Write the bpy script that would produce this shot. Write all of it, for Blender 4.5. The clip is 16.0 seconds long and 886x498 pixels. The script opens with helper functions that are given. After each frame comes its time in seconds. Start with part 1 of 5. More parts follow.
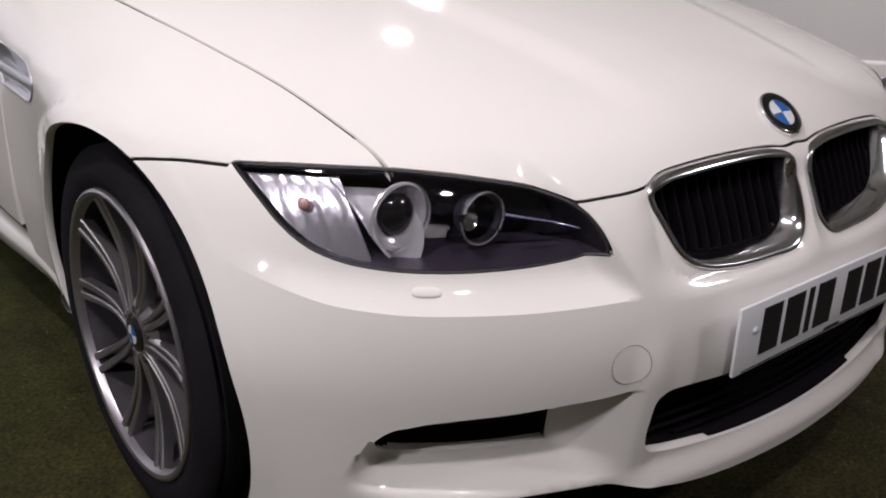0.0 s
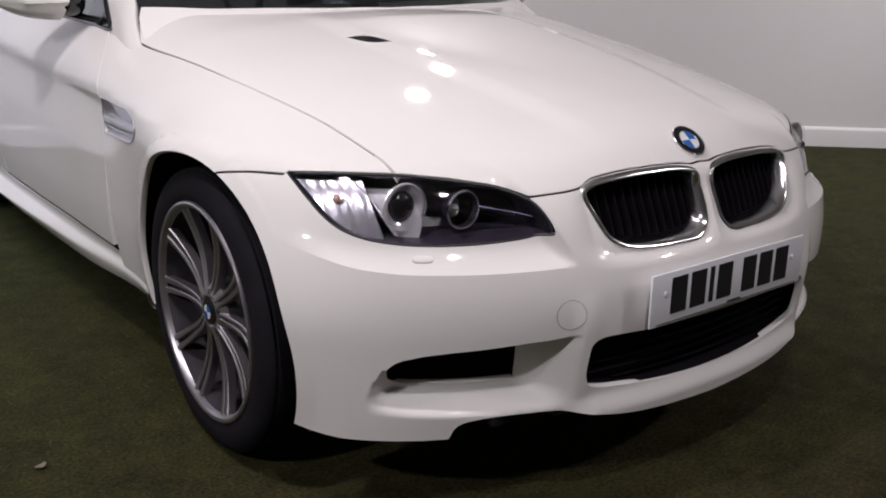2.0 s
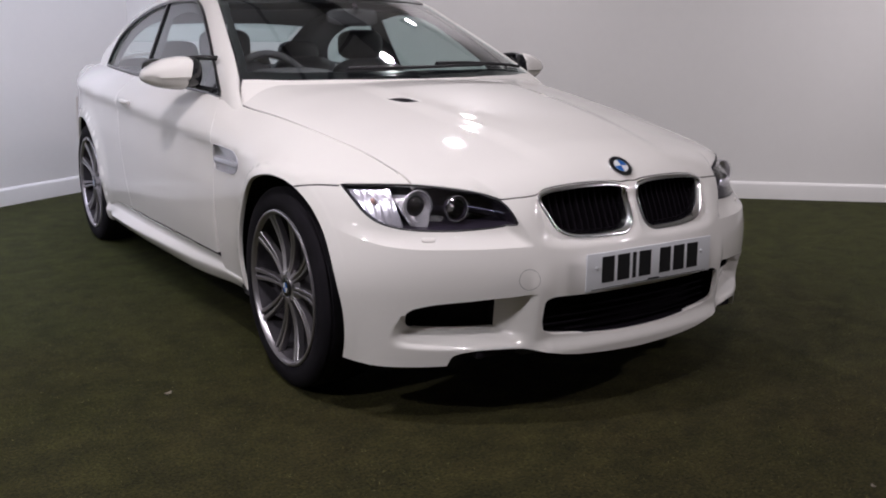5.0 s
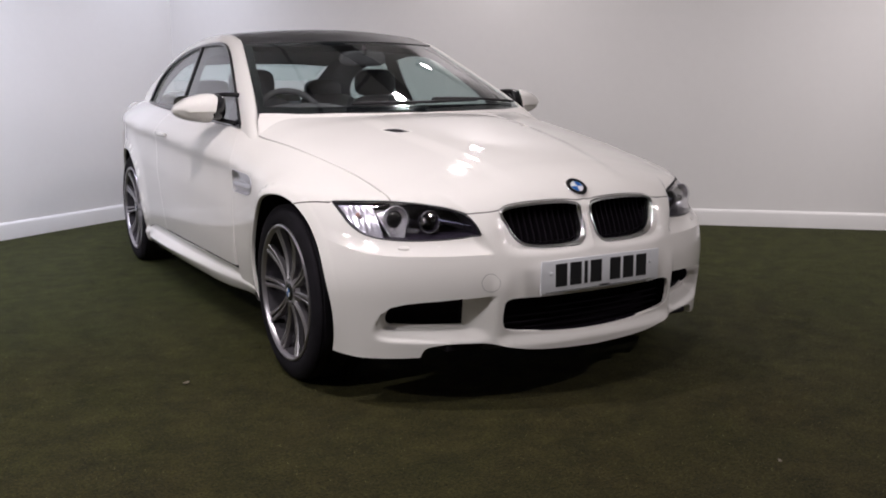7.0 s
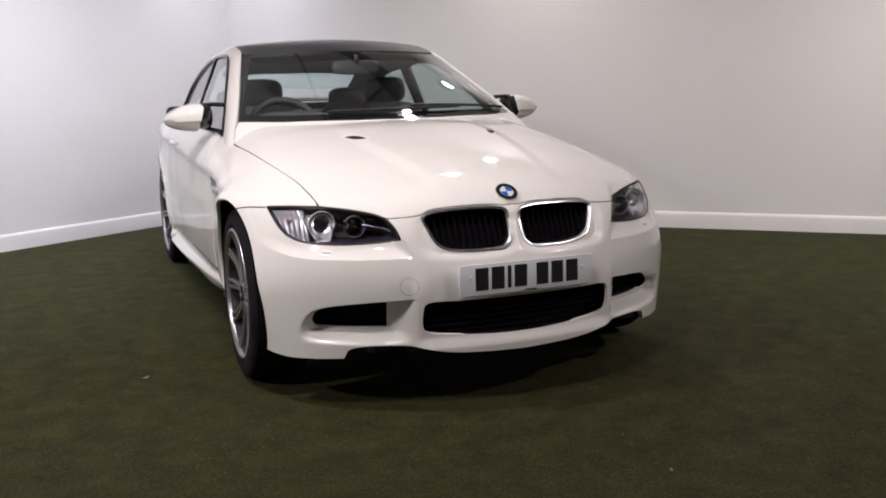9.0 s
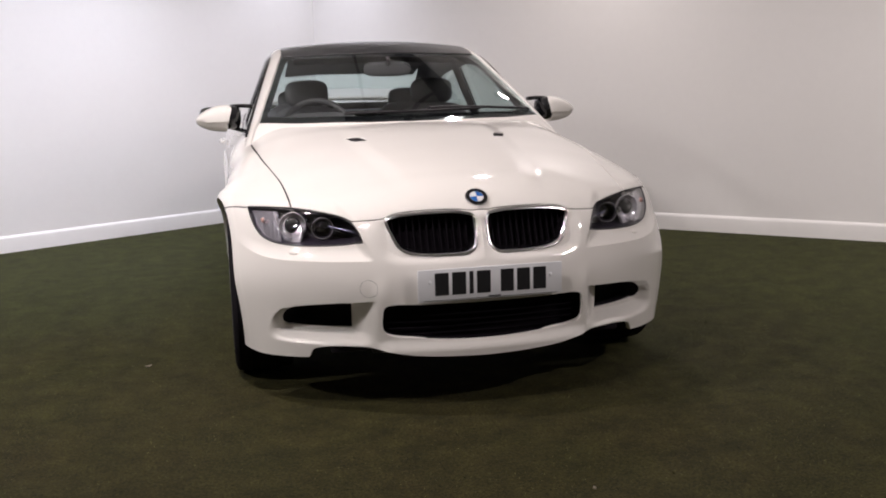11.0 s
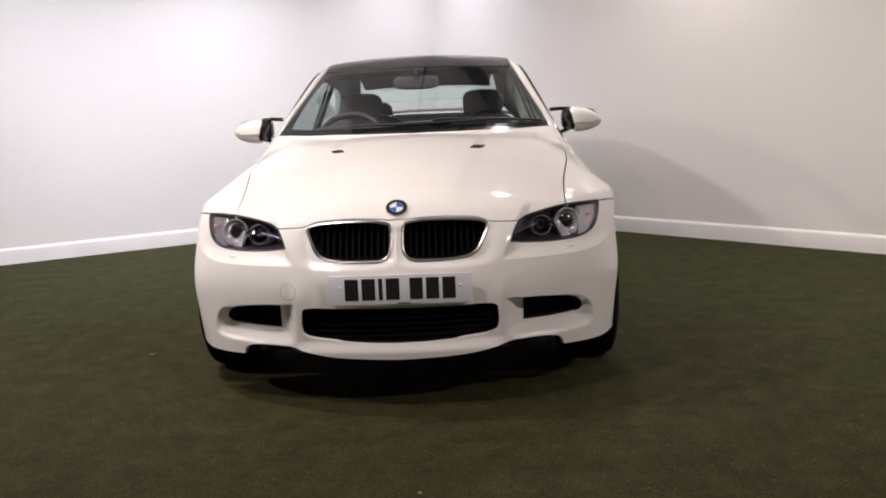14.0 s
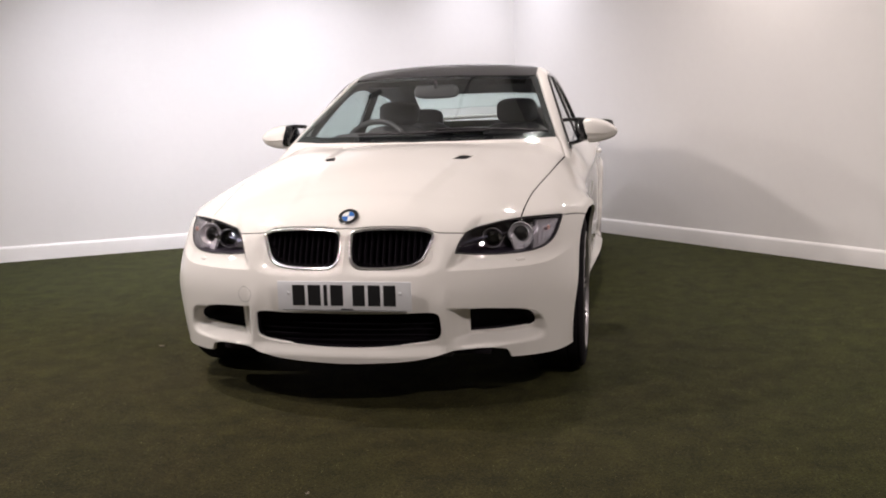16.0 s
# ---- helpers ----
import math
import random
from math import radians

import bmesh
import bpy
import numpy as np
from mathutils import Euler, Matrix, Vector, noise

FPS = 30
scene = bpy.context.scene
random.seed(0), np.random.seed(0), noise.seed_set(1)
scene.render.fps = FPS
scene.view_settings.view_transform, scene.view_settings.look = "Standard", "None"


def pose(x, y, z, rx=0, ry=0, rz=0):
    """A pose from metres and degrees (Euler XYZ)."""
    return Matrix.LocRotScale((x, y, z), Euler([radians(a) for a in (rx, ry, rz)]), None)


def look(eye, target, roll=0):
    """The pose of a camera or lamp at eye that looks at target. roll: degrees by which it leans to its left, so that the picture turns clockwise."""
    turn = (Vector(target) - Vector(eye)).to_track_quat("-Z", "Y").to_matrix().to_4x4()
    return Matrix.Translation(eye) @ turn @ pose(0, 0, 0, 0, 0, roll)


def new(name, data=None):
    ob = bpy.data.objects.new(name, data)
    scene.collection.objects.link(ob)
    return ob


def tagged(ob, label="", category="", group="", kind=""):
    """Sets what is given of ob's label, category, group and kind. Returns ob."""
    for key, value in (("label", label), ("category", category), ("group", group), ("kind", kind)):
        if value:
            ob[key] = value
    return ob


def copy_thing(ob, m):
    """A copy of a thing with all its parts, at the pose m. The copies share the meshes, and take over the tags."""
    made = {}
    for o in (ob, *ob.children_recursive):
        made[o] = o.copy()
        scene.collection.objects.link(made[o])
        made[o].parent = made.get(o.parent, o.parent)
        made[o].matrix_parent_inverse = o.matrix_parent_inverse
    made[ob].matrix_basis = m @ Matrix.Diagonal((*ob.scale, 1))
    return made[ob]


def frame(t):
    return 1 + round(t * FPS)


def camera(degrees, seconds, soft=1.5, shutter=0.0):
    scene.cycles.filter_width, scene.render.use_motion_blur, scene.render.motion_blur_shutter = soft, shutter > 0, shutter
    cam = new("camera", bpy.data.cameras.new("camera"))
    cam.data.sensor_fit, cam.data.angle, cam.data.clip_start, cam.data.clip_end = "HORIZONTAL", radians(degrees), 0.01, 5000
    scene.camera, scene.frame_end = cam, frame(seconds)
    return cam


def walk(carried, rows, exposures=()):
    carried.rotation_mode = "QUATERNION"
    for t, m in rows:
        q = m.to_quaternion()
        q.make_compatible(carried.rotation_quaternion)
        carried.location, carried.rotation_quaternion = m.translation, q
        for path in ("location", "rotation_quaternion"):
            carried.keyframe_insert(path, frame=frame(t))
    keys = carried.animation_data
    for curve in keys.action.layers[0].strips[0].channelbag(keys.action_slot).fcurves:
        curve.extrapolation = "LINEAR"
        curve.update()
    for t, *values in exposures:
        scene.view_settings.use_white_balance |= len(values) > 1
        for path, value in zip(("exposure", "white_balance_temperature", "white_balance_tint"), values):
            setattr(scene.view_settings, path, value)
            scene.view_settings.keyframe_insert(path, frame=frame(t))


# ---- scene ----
cam = camera(51.1, 16.0, soft=1.9)
PATH = [
    (0, (-1.302, -1.411, 1.07), (-0.145, 0.034, 0.313), 1.5),
    (0.5, (-1.37, -1.507, 1.076), (-0.216, -0.037, 0.364), 1.3),
    (1, (-1.45, -1.635, 1.079), (-0.288, -0.145, 0.424), 1.0),
    (1.5, (-1.527, -1.745, 1.092), (-0.374, -0.231, 0.477), 0.5),
    (2, (-1.575, -1.878, 1.086), (-0.437, -0.343, 0.494), 0.6),
    (2.5, (-1.628, -2.039, 1.082), (-0.537, -0.453, 0.538), 0.8),
    (3, (-1.694, -2.184, 1.091), (-0.625, -0.581, 0.557), 0.6),
    (3.5, (-1.752, -2.304, 1.089), (-0.689, -0.693, 0.566), 0.7),
    (4, (-1.825, -2.445, 1.091), (-0.764, -0.819, 0.61), 0.3),
    (6.5, (-2.002, -3.069, 1.099), (-1.025, -1.368, 0.712), -0.1),
    (7, (-1.96, -3.201, 1.095), (-1.005, -1.48, 0.737), -0.4),
    (7.5, (-1.839, -3.332, 1.096), (-0.918, -1.593, 0.74), -1.2),
    (8, (-1.69, -3.465, 1.095), (-0.835, -1.69, 0.752), -1.0),
    (8.5, (-1.56, -3.509, 1.088), (-0.779, -1.7, 0.746), -1.4),
    (9, (-1.39, -3.544, 1.098), (-0.668, -1.711, 0.752), -1.4),
    (11.3, (-0.679, -3.778, 1.112), (-0.314, -1.841, 0.772), -1.7),
    (11.5, (-0.591, -3.812, 1.107), (-0.264, -1.867, 0.774), -1.9),
    (12, (-0.374, -3.873, 1.113), (-0.147, -1.913, 0.79), -1.4),
    (12.5, (-0.225, -3.941, 1.102), (-0.078, -1.972, 0.784), -1.6),
    (13, (-0.078, -3.937, 1.089), (0.01, -1.964, 0.776), -2.1),
    (13.5, (0.103, -3.933, 1.106), (0.115, -1.959, 0.787), -1.9),
    (14, (0.298, -3.949, 1.108), (0.222, -1.976, 0.79), -2.2),
    (14.5, (0.518, -3.997, 1.122), (0.329, -2.029, 0.818), -1.9),
    (15, (0.689, -3.974, 1.114), (0.427, -2.014, 0.814), -2.3),
    (15.5, (0.882, -3.95, 1.128), (0.542, -2.001, 0.833), -1.2),
    (16, (1.053, -3.927, 1.132), (0.651, -1.992, 0.825), -1.7),
]
EXPOSURES = [(0, -0.03, 6150, 11), (4, -0.12, 6000, 12), (7, 0.07, 6180, 10), (12, 0.33, 6550, 10), (16, 0.5, 6700, 10)]
walk(cam, [(t, look(eye, target, roll)) for t, eye, target, roll in PATH], EXPOSURES)

# ---- light ----
world = bpy.data.worlds.new("world")
scene.world = world
world.use_nodes = True
world.node_tree.nodes["Background"].inputs[0].default_value = (0.75, 0.8, 0.9, 1)
world.node_tree.nodes["Background"].inputs[1].default_value = 0.03


def lamp(name, kind, place, target, watts, colour=(1, 1, 1), size=0.2, spread=180):
    data = bpy.data.lights.new(name, kind)
    data.energy, data.color = watts, colour
    data.shape, data.size = "DISK", size
    data.spread = radians(spread)
    ob = new(name, data)
    ob.matrix_world = look(place, target)
    return ob


CEIL = 2.8
WARM, COOL, PLAIN = (1.0, 0.895, 0.878), (0.885, 0.875, 1.0), (1.0, 0.93, 0.91)
# place on the ceiling, the point each head is turned to, watts, colour, beam angle
MAIN_LAMPS = [((-1.7, -0.3), (0.2, 1.5, 0.6), 37, WARM, 180), ((-1.05, -1.8), (0.0, -0.2, 0.7), 9.5, WARM, 110)]
# the one at (-1.3, 2.9) is added fill that brightens the left wall
SPOTS_AND_FILL = [((0.87, 1.66), (0.87, 1.66, 0), 18, WARM, 180), ((1.75, 2.7), (1.75, 2.7, 0), 7, WARM, 180), ((-0.1, 4.2), (-0.1, 4.3, 0.0), 8, COOL, 130),
         ((-1.3, 2.9), (-1.4, 3.6, 0.3), 11, COOL, 120), ((3.4, -0.5), (3.4, 1.1, 0.2), 22, WARM, 125)]
# unseen fill lamps, added to even out the light on walls and floor
FILL_LAMPS = [((-2.4, 1.5), (-2.3, 3.1, 0.0), 30, COOL, 112), ((-3.7, -1.2), (-3.3, -0.5, 0.0), 66, PLAIN, 150), ((2.5, -3.0), (1.4, -2.7, 0.0), 56, WARM, 160)]
for rows, size, drop in ((MAIN_LAMPS, 0.15, 0.14), (SPOTS_AND_FILL, 0.13, 0.14), (FILL_LAMPS, 0.26, 0.045)):
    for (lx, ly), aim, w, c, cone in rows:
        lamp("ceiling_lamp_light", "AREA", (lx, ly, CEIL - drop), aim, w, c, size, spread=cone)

# ---- materials ----
def material(name, base, rough=0.5, metal=0.0, coat=0.0, coat_rough=0.04, vary=0.0, scale=8.0, bump=0.0, bscale=200.0, fine=0.0, transmission=0.0, emit=0.0, spec=0.5):
    m = bpy.data.materials.new(name)
    m.use_nodes = True
    nt = m.node_tree
    b = nt.nodes["Principled BSDF"]
    b.inputs["Base Color"].default_value = (*base, 1)
    b.inputs["Roughness"].default_value = rough
    b.inputs["Metallic"].default_value = metal
    b.inputs["Coat Weight"].default_value = coat
    b.inputs["Coat Roughness"].default_value = coat_rough
    b.inputs["Specular IOR Level"].default_value = spec
    b.inputs["Transmission Weight"].default_value = transmission
    if emit:
        b.inputs["Emission Color"].default_value = (*base, 1)
        b.inputs["Emission Strength"].default_value = emit
    tc = nt.nodes.new("ShaderNodeTexCoord")
    if vary or fine:
        mix = nt.nodes.new("ShaderNodeMix")
        mix.data_type = "RGBA"
        n = nt.nodes.new("ShaderNodeTexNoise")
        n.inputs["Scale"].default_value, n.inputs["Detail"].default_value = scale, 6
        nt.links.new(tc.outputs["Object"], n.inputs["Vector"])
        f = nt.nodes.new("ShaderNodeTexNoise")
        f.inputs["Scale"].default_value, f.inputs["Detail"].default_value = scale * 23, 3
        nt.links.new(tc.outputs["Object"], f.inputs["Vector"])
        add = nt.nodes.new("ShaderNodeMath")
        add.operation = "MULTIPLY_ADD"
        add.inputs[1].default_value = fine
        nt.links.new(f.outputs["Fac"], add.inputs[0])
        nt.links.new(n.outputs["Fac"], add.inputs[2])
        ramp = nt.nodes.new("ShaderNodeMapRange")
        ramp.inputs[1].default_value, ramp.inputs[2].default_value = 0.3 + fine / 2, 0.7 + fine / 2
        nt.links.new(add.outputs[0], ramp.inputs[0])
        nt.links.new(ramp.outputs[0], mix.inputs[0])
        mix.inputs[6].default_value = (*[c * (1 - vary) for c in base], 1)
        mix.inputs[7].default_value = (*[min(c * (1 + vary), 1) for c in base], 1)
        nt.links.new(mix.outputs[2], b.inputs["Base Color"])
        r2 = nt.nodes.new("ShaderNodeMapRange")
        r2.inputs[3].default_value, r2.inputs[4].default_value = rough * 0.85, min(rough * 1.15, 1)
        nt.links.new(n.outputs["Fac"], r2.inputs[0])
        nt.links.new(r2.outputs[0], b.inputs["Roughness"])
    if bump:
        n = nt.nodes.new("ShaderNodeTexNoise")
        n.inputs["Scale"].default_value, n.inputs["Detail"].default_value = bscale, 4
        nt.links.new(tc.outputs["Object"], n.inputs["Vector"])
        bp = nt.nodes.new("ShaderNodeBump")
        bp.inputs["Strength"].default_value, bp.inputs["Distance"].default_value = bump, 0.002
        nt.links.new(n.outputs["Fac"], bp.inputs["Height"])
        nt.links.new(bp.outputs[0], b.inputs["Normal"])
    return m


def pane_material(name, tint, gloss=1.0):
    """Thin glass: clear through, with a mirror sheen that grows to grazing angles."""
    m = bpy.data.materials.new(name)
    m.use_nodes = True
    nt = m.node_tree
    out = nt.nodes["Material Output"]
    nt.nodes.remove(nt.nodes["Principled BSDF"])
    tr, gl, mix, fr, power, schlick = (nt.nodes.new(k) for k in ("ShaderNodeBsdfTransparent", "ShaderNodeBsdfGlossy", "ShaderNodeMixShader", "ShaderNodeLayerWeight", "ShaderNodeMath", "ShaderNodeMath"))
    tr.inputs[0].default_value = (*tint, 1)
    gl.inputs["Roughness"].default_value = 0.02
    gl.inputs[0].default_value = (gloss, gloss, gloss, 1)
    # the same gloss from within and without: 0.05 face on, rising to grazing
    power.operation, schlick.operation = "POWER", "MULTIPLY_ADD"
    fr.inputs["Blend"].default_value = 0.5
    power.inputs[1].default_value = 4.5
    schlick.inputs[1].default_value, schlick.inputs[2].default_value = 0.95, 0.05
    nt.links.new(fr.outputs["Facing"], power.inputs[0])
    nt.links.new(power.outputs[0], schlick.inputs[0])
    nt.links.new(schlick.outputs[0], mix.inputs[0])
    nt.links.new(tr.outputs[0], mix.inputs[1])
    nt.links.new(gl.outputs[0], mix.inputs[2])
    nt.links.new(mix.outputs[0], out.inputs[0])
    return m


PAINT = material("white_paint", (0.80, 0.775, 0.745), 0.6, coat=1.0, coat_rough=0.055, vary=0.012, scale=3, fine=0.2, spec=0.0)
CARBON = material("carbon_roof", (0.02, 0.02, 0.022), 0.4, coat=0.5, vary=0.3, scale=60)
BLACK = material("black_plastic", (0.016, 0.015, 0.018), 0.5, vary=0.2, scale=20, bump=0.15, bscale=400)
GLOSSBLACK = material("gloss_black", (0.01, 0.01, 0.012), 0.12, coat=0.5)
SLATS = material("slat_black", (0.010, 0.0085, 0.011), 0.9, spec=0.0)
BARREL = material("rim_barrel", (0.035, 0.032, 0.037), 0.75, 0.0, spec=0.2, vary=0.3, scale=25)
CAVITY = material("dark_cavity", (0.017, 0.0145, 0.0185), 0.9, vary=0.2, spec=0.1)
DARKCHROME = material("smoked_chrome", (0.22, 0.22, 0.24), 0.12, 1.0)
RUBBER = material("tyre_rubber", (0.012, 0.0108, 0.0135), 0.9, spec=0.1, vary=0.25, scale=14, bump=0.3, bscale=300)
CHROME = material("chrome", (0.88, 0.88, 0.90), 0.14, 1.0)
ALLOY = material("grey_alloy", (0.40, 0.38, 0.405), 0.34, 0.9, coat=0.4, vary=0.06, scale=20)
STEEL = material("brake_steel", (0.085, 0.08, 0.086), 0.4, 0.85, vary=0.15, scale=30)
GLASS = pane_material("window_glass", (0.76, 0.86, 0.85))
LENS = pane_material("lamp_glass", (0.95, 0.95, 0.96))
LEATHER = material("dark_leather", (0.10, 0.092, 0.098), 0.5, vary=0.2, scale=12, bump=0.3, bscale=260)
TRIM = material("dark_trim", (0.08, 0.074, 0.08), 0.6, vary=0.15, scale=18, bump=0.2, bscale=350)
PLATE = material("plate_white", (0.72, 0.73, 0.76), 0.35, vary=0.04, scale=12)
PLATEBAR = material("plate_black", (0.012, 0.012, 0.014), 0.45)
BLUE = material("enamel_blue", (0.03, 0.13, 0.42), 0.2, coat=0.6)
WHITE = material("enamel_white", (0.75, 0.76, 0.78), 0.2, coat=0.6)
AMBER = material("amber_bulb", (0.55, 0.33, 0.30), 0.25, coat=0.4)
MIRRORGLASS = material("mirror_glass", (0.8, 0.82, 0.84), 0.02, 1.0)
WALL = material("white_wall", (0.74, 0.73, 0.72), 0.75, vary=0.025, scale=0.9, fine=0.25, bump=0.1, bscale=90)
SKIRT = material("white_gloss_paint", (0.80, 0.79, 0.78), 0.4, vary=0.03, scale=4, fine=0.2)
CEILMAT = material("pale_ceiling", (0.68, 0.67, 0.66), 0.85, vary=0.06, scale=1.5)
RIBBED = material("ribbed_chrome", (0.50, 0.48, 0.54), 0.26, 0.75)
BLADE = material("lamp_blade", (0.34, 0.35, 0.52), 0.25, 0.6)
BEZEL = material("lamp_bezel", (0.024, 0.019, 0.032), 0.42, vary=0.2, scale=30)
SILVER = material("silver_reflector", (0.80, 0.78, 0.84), 0.20, 0.6, bump=1.0, bscale=45)
SATIN = material("satin_silver", (0.66, 0.66, 0.70), 0.32, 0.8, vary=0.05)
JOINT = material("paint_joint", (0.30, 0.29, 0.28), 0.7)
CLEAR = material("clear_halo", (0.85, 0.85, 0.90), 0.12, coat=0.5)
CLEAR.node_tree.nodes["Principled BSDF"].inputs["Alpha"].default_value = 0.15
wv = RIBBED.node_tree.nodes.new("ShaderNodeTexWave")
wv.inputs["Scale"].default_value = 22
wv.inputs["Distortion"].default_value = 3.0
wv.inputs["Detail Scale"].default_value = 1.5
tcr = RIBBED.node_tree.nodes.new("ShaderNodeTexCoord")
RIBBED.node_tree.links.new(tcr.outputs["Object"], wv.inputs["Vector"])
bpr = RIBBED.node_tree.nodes.new("ShaderNodeBump")
bpr.inputs["Strength"].default_value, bpr.inputs["Distance"].default_value = 0.16, 0.004
RIBBED.node_tree.links.new(wv.outputs["Fac"], bpr.inputs["Height"])
RIBBED.node_tree.links.new(bpr.outputs[0], RIBBED.node_tree.nodes["Principled BSDF"].inputs["Normal"])
# ---- body surface: smooth solids whose skins the panels lie on ----
def curve(*pts):
    """A smooth curve through (u, v) pairs."""
    u = np.array([p[0] for p in pts], float)
    v = np.array([p[1] for p in pts], float)
    h = np.diff(u)
    s = np.diff(v) / h
    m = np.empty(len(u))
    m[0], m[-1] = s[0], s[-1]
    m[1:-1] = (s[:-1] * h[1:] + s[1:] * h[:-1]) / (h[:-1] + h[1:])

    def f(q):
        q = np.asarray(q, float)
        i = np.clip(np.searchsorted(u, q) - 1, 0, len(h) - 1)
        t = np.clip((q - u[i]) / h[i], -0.6, 1.6)
        lin = np.where(t < 0, v[i] + m[i] * h[i] * t, v[i + 1] + m[i + 1] * h[i] * (t - 1))
        t2, t3 = t * t, t * t * t
        c = (2 * t3 - 3 * t2 + 1) * v[i] + (t3 - 2 * t2 + t) * h[i] * m[i] + (3 * t2 - 2 * t3) * v[i + 1] + (t3 - t2) * h[i] * m[i + 1]
        return np.where((t < 0) | (t > 1), lin, c)
    return f


def rise(lo, hi, v):
    """A ramp with a sharp foot and a soft head."""
    t = np.clip((v - lo) / (hi - lo), 0, 1)
    return t * (2 - t)


def smax(a, b, k):
    h = np.maximum(k - np.abs(a - b), 0) / k
    return np.maximum(a, b) + h * h * k / 4


def step(lo, hi, v):
    t = np.clip((v - lo) / (hi - lo), 0, 1)
    return t * t * (3 - 2 * t)


TOP = curve((-0.80, 0.575), (-0.735, 0.640), (-0.69, 0.685), (-0.635, 0.722), (-0.55, 0.760), (-0.40, 0.803), (-0.20, 0.848), (0.0, 0.884), (0.2, 0.916), (0.4, 0.942),
            (0.56, 0.957), (0.75, 0.985), (1.0, 1.06), (1.4, 1.10), (2.4, 1.12), (3.0, 1.06), (3.3, 1.045), (3.75, 1.03), (3.86, 0.99))
FALL = curve((-0.7, 0.150), (-0.61, 0.125), (-0.478, 0.092), (-0.3, 0.080), (0.0, 0.068), (0.3, 0.056), (0.7, 0.026), (1.2, 0.030), (3.0, 0.030), (3.8, 0.06))
WIDE = curve((-0.8, 0.868), (-0.35, 0.872), (0.0, 0.876), (0.25, 0.860), (0.5, 0.838), (0.9, 0.838), (1.7, 0.848), (2.3, 0.846), (2.7, 0.846), (3.0, 0.822), (3.2, 0.790), (3.4, 0.745), (3.6, 0.70), (3.84, 0.60))
CREASE = curve((-0.8, 0.70), (0.0, 0.715), (0.7, 0.752), (1.86, 0.812), (2.8, 0.855), (3.8, 0.90))
BELT = curve((0.6, 0.888), (0.85, 0.900), (1.5, 0.920), (2.0, 0.938), (2.84, 0.972), (3.3, 0.985))
AXLE, RW = 2.761, 0.33


LEDGE = curve((0.3, 0.537), (0.45, 0.535), (0.60, 0.534), (0.70, 0.535), (0.74, 0.540), (0.775, 0.552), (0.81, 0.570), (0.85, 0.60))
UNDER = curve((0.30, 0.404), (0.36, 0.402), (0.405, 0.395), (0.5, 0.389), (0.56, 0.383), (0.62, 0.376), (0.664, 0.366), (0.695, 0.350), (0.712, 0.325), (0.728, 0.29))


def top(x, y):
    a = np.abs(x)
    z = TOP(y) - FALL(y) * (a / 0.63) ** 2.2
    # power dome with its two creases
    w = 0.245 + 0.085 * step(-0.65, 0.2, y)
    dome = 1 - step(w - 0.05, w + 0.03, a)
    return z + 0.008 * dome * step(-0.66, -0.45, y) * (1 - step(0.30, 0.56, y))


def side(y, z):
    d = z - CREASE(y)
    up = np.sqrt(np.maximum(d, 0) ** 2 + 0.004 ** 2) - 0.004
    dn = np.maximum(-d, 0)
    s = WIDE(y) - 0.42 * up - 2.3 * np.maximum(d - 0.02, 0) ** 2
    # behind the screen pillar the shoulder runs in to the foot of the side glass
    h = BELT(y) - CREASE(y)
    foot = 0.750 - 0.41 * (BELT(y) - 0.9) - 0.035 * (np.maximum(y - 1.2, 0) / 1.64) ** 2
    q = up / h
    s2 = WIDE(y) - (WIDE(y) - foot) * (0.35 * q + 0.65 * q * q)
    w = step(0.55, 0.85, y)
    s = s * (1 - w) + s2 * w
    s = s - 0.009 * step(0.0, 0.05, dn) * (1 - step(0.06, 0.20, dn)) * step(0.45, 0.8, y) - 0.20 * np.maximum(0.42 - z, 0) ** 1.5
    for yc in (0.0, AXLE):
        r = np.hypot(y - yc, z - RW)
        s = s + (0.022 - 0.018 * step(0.05, 0.3, y - yc)) * (1 if yc == 0 else 0.5) * np.exp(-(np.maximum(r - 0.385, 0) / 0.055) ** 2) * step(0.20, 0.40, z) + 0.009 * (1 - step(0.394, 0.406, r)) * step(0.15, 0.30, z)
    return s


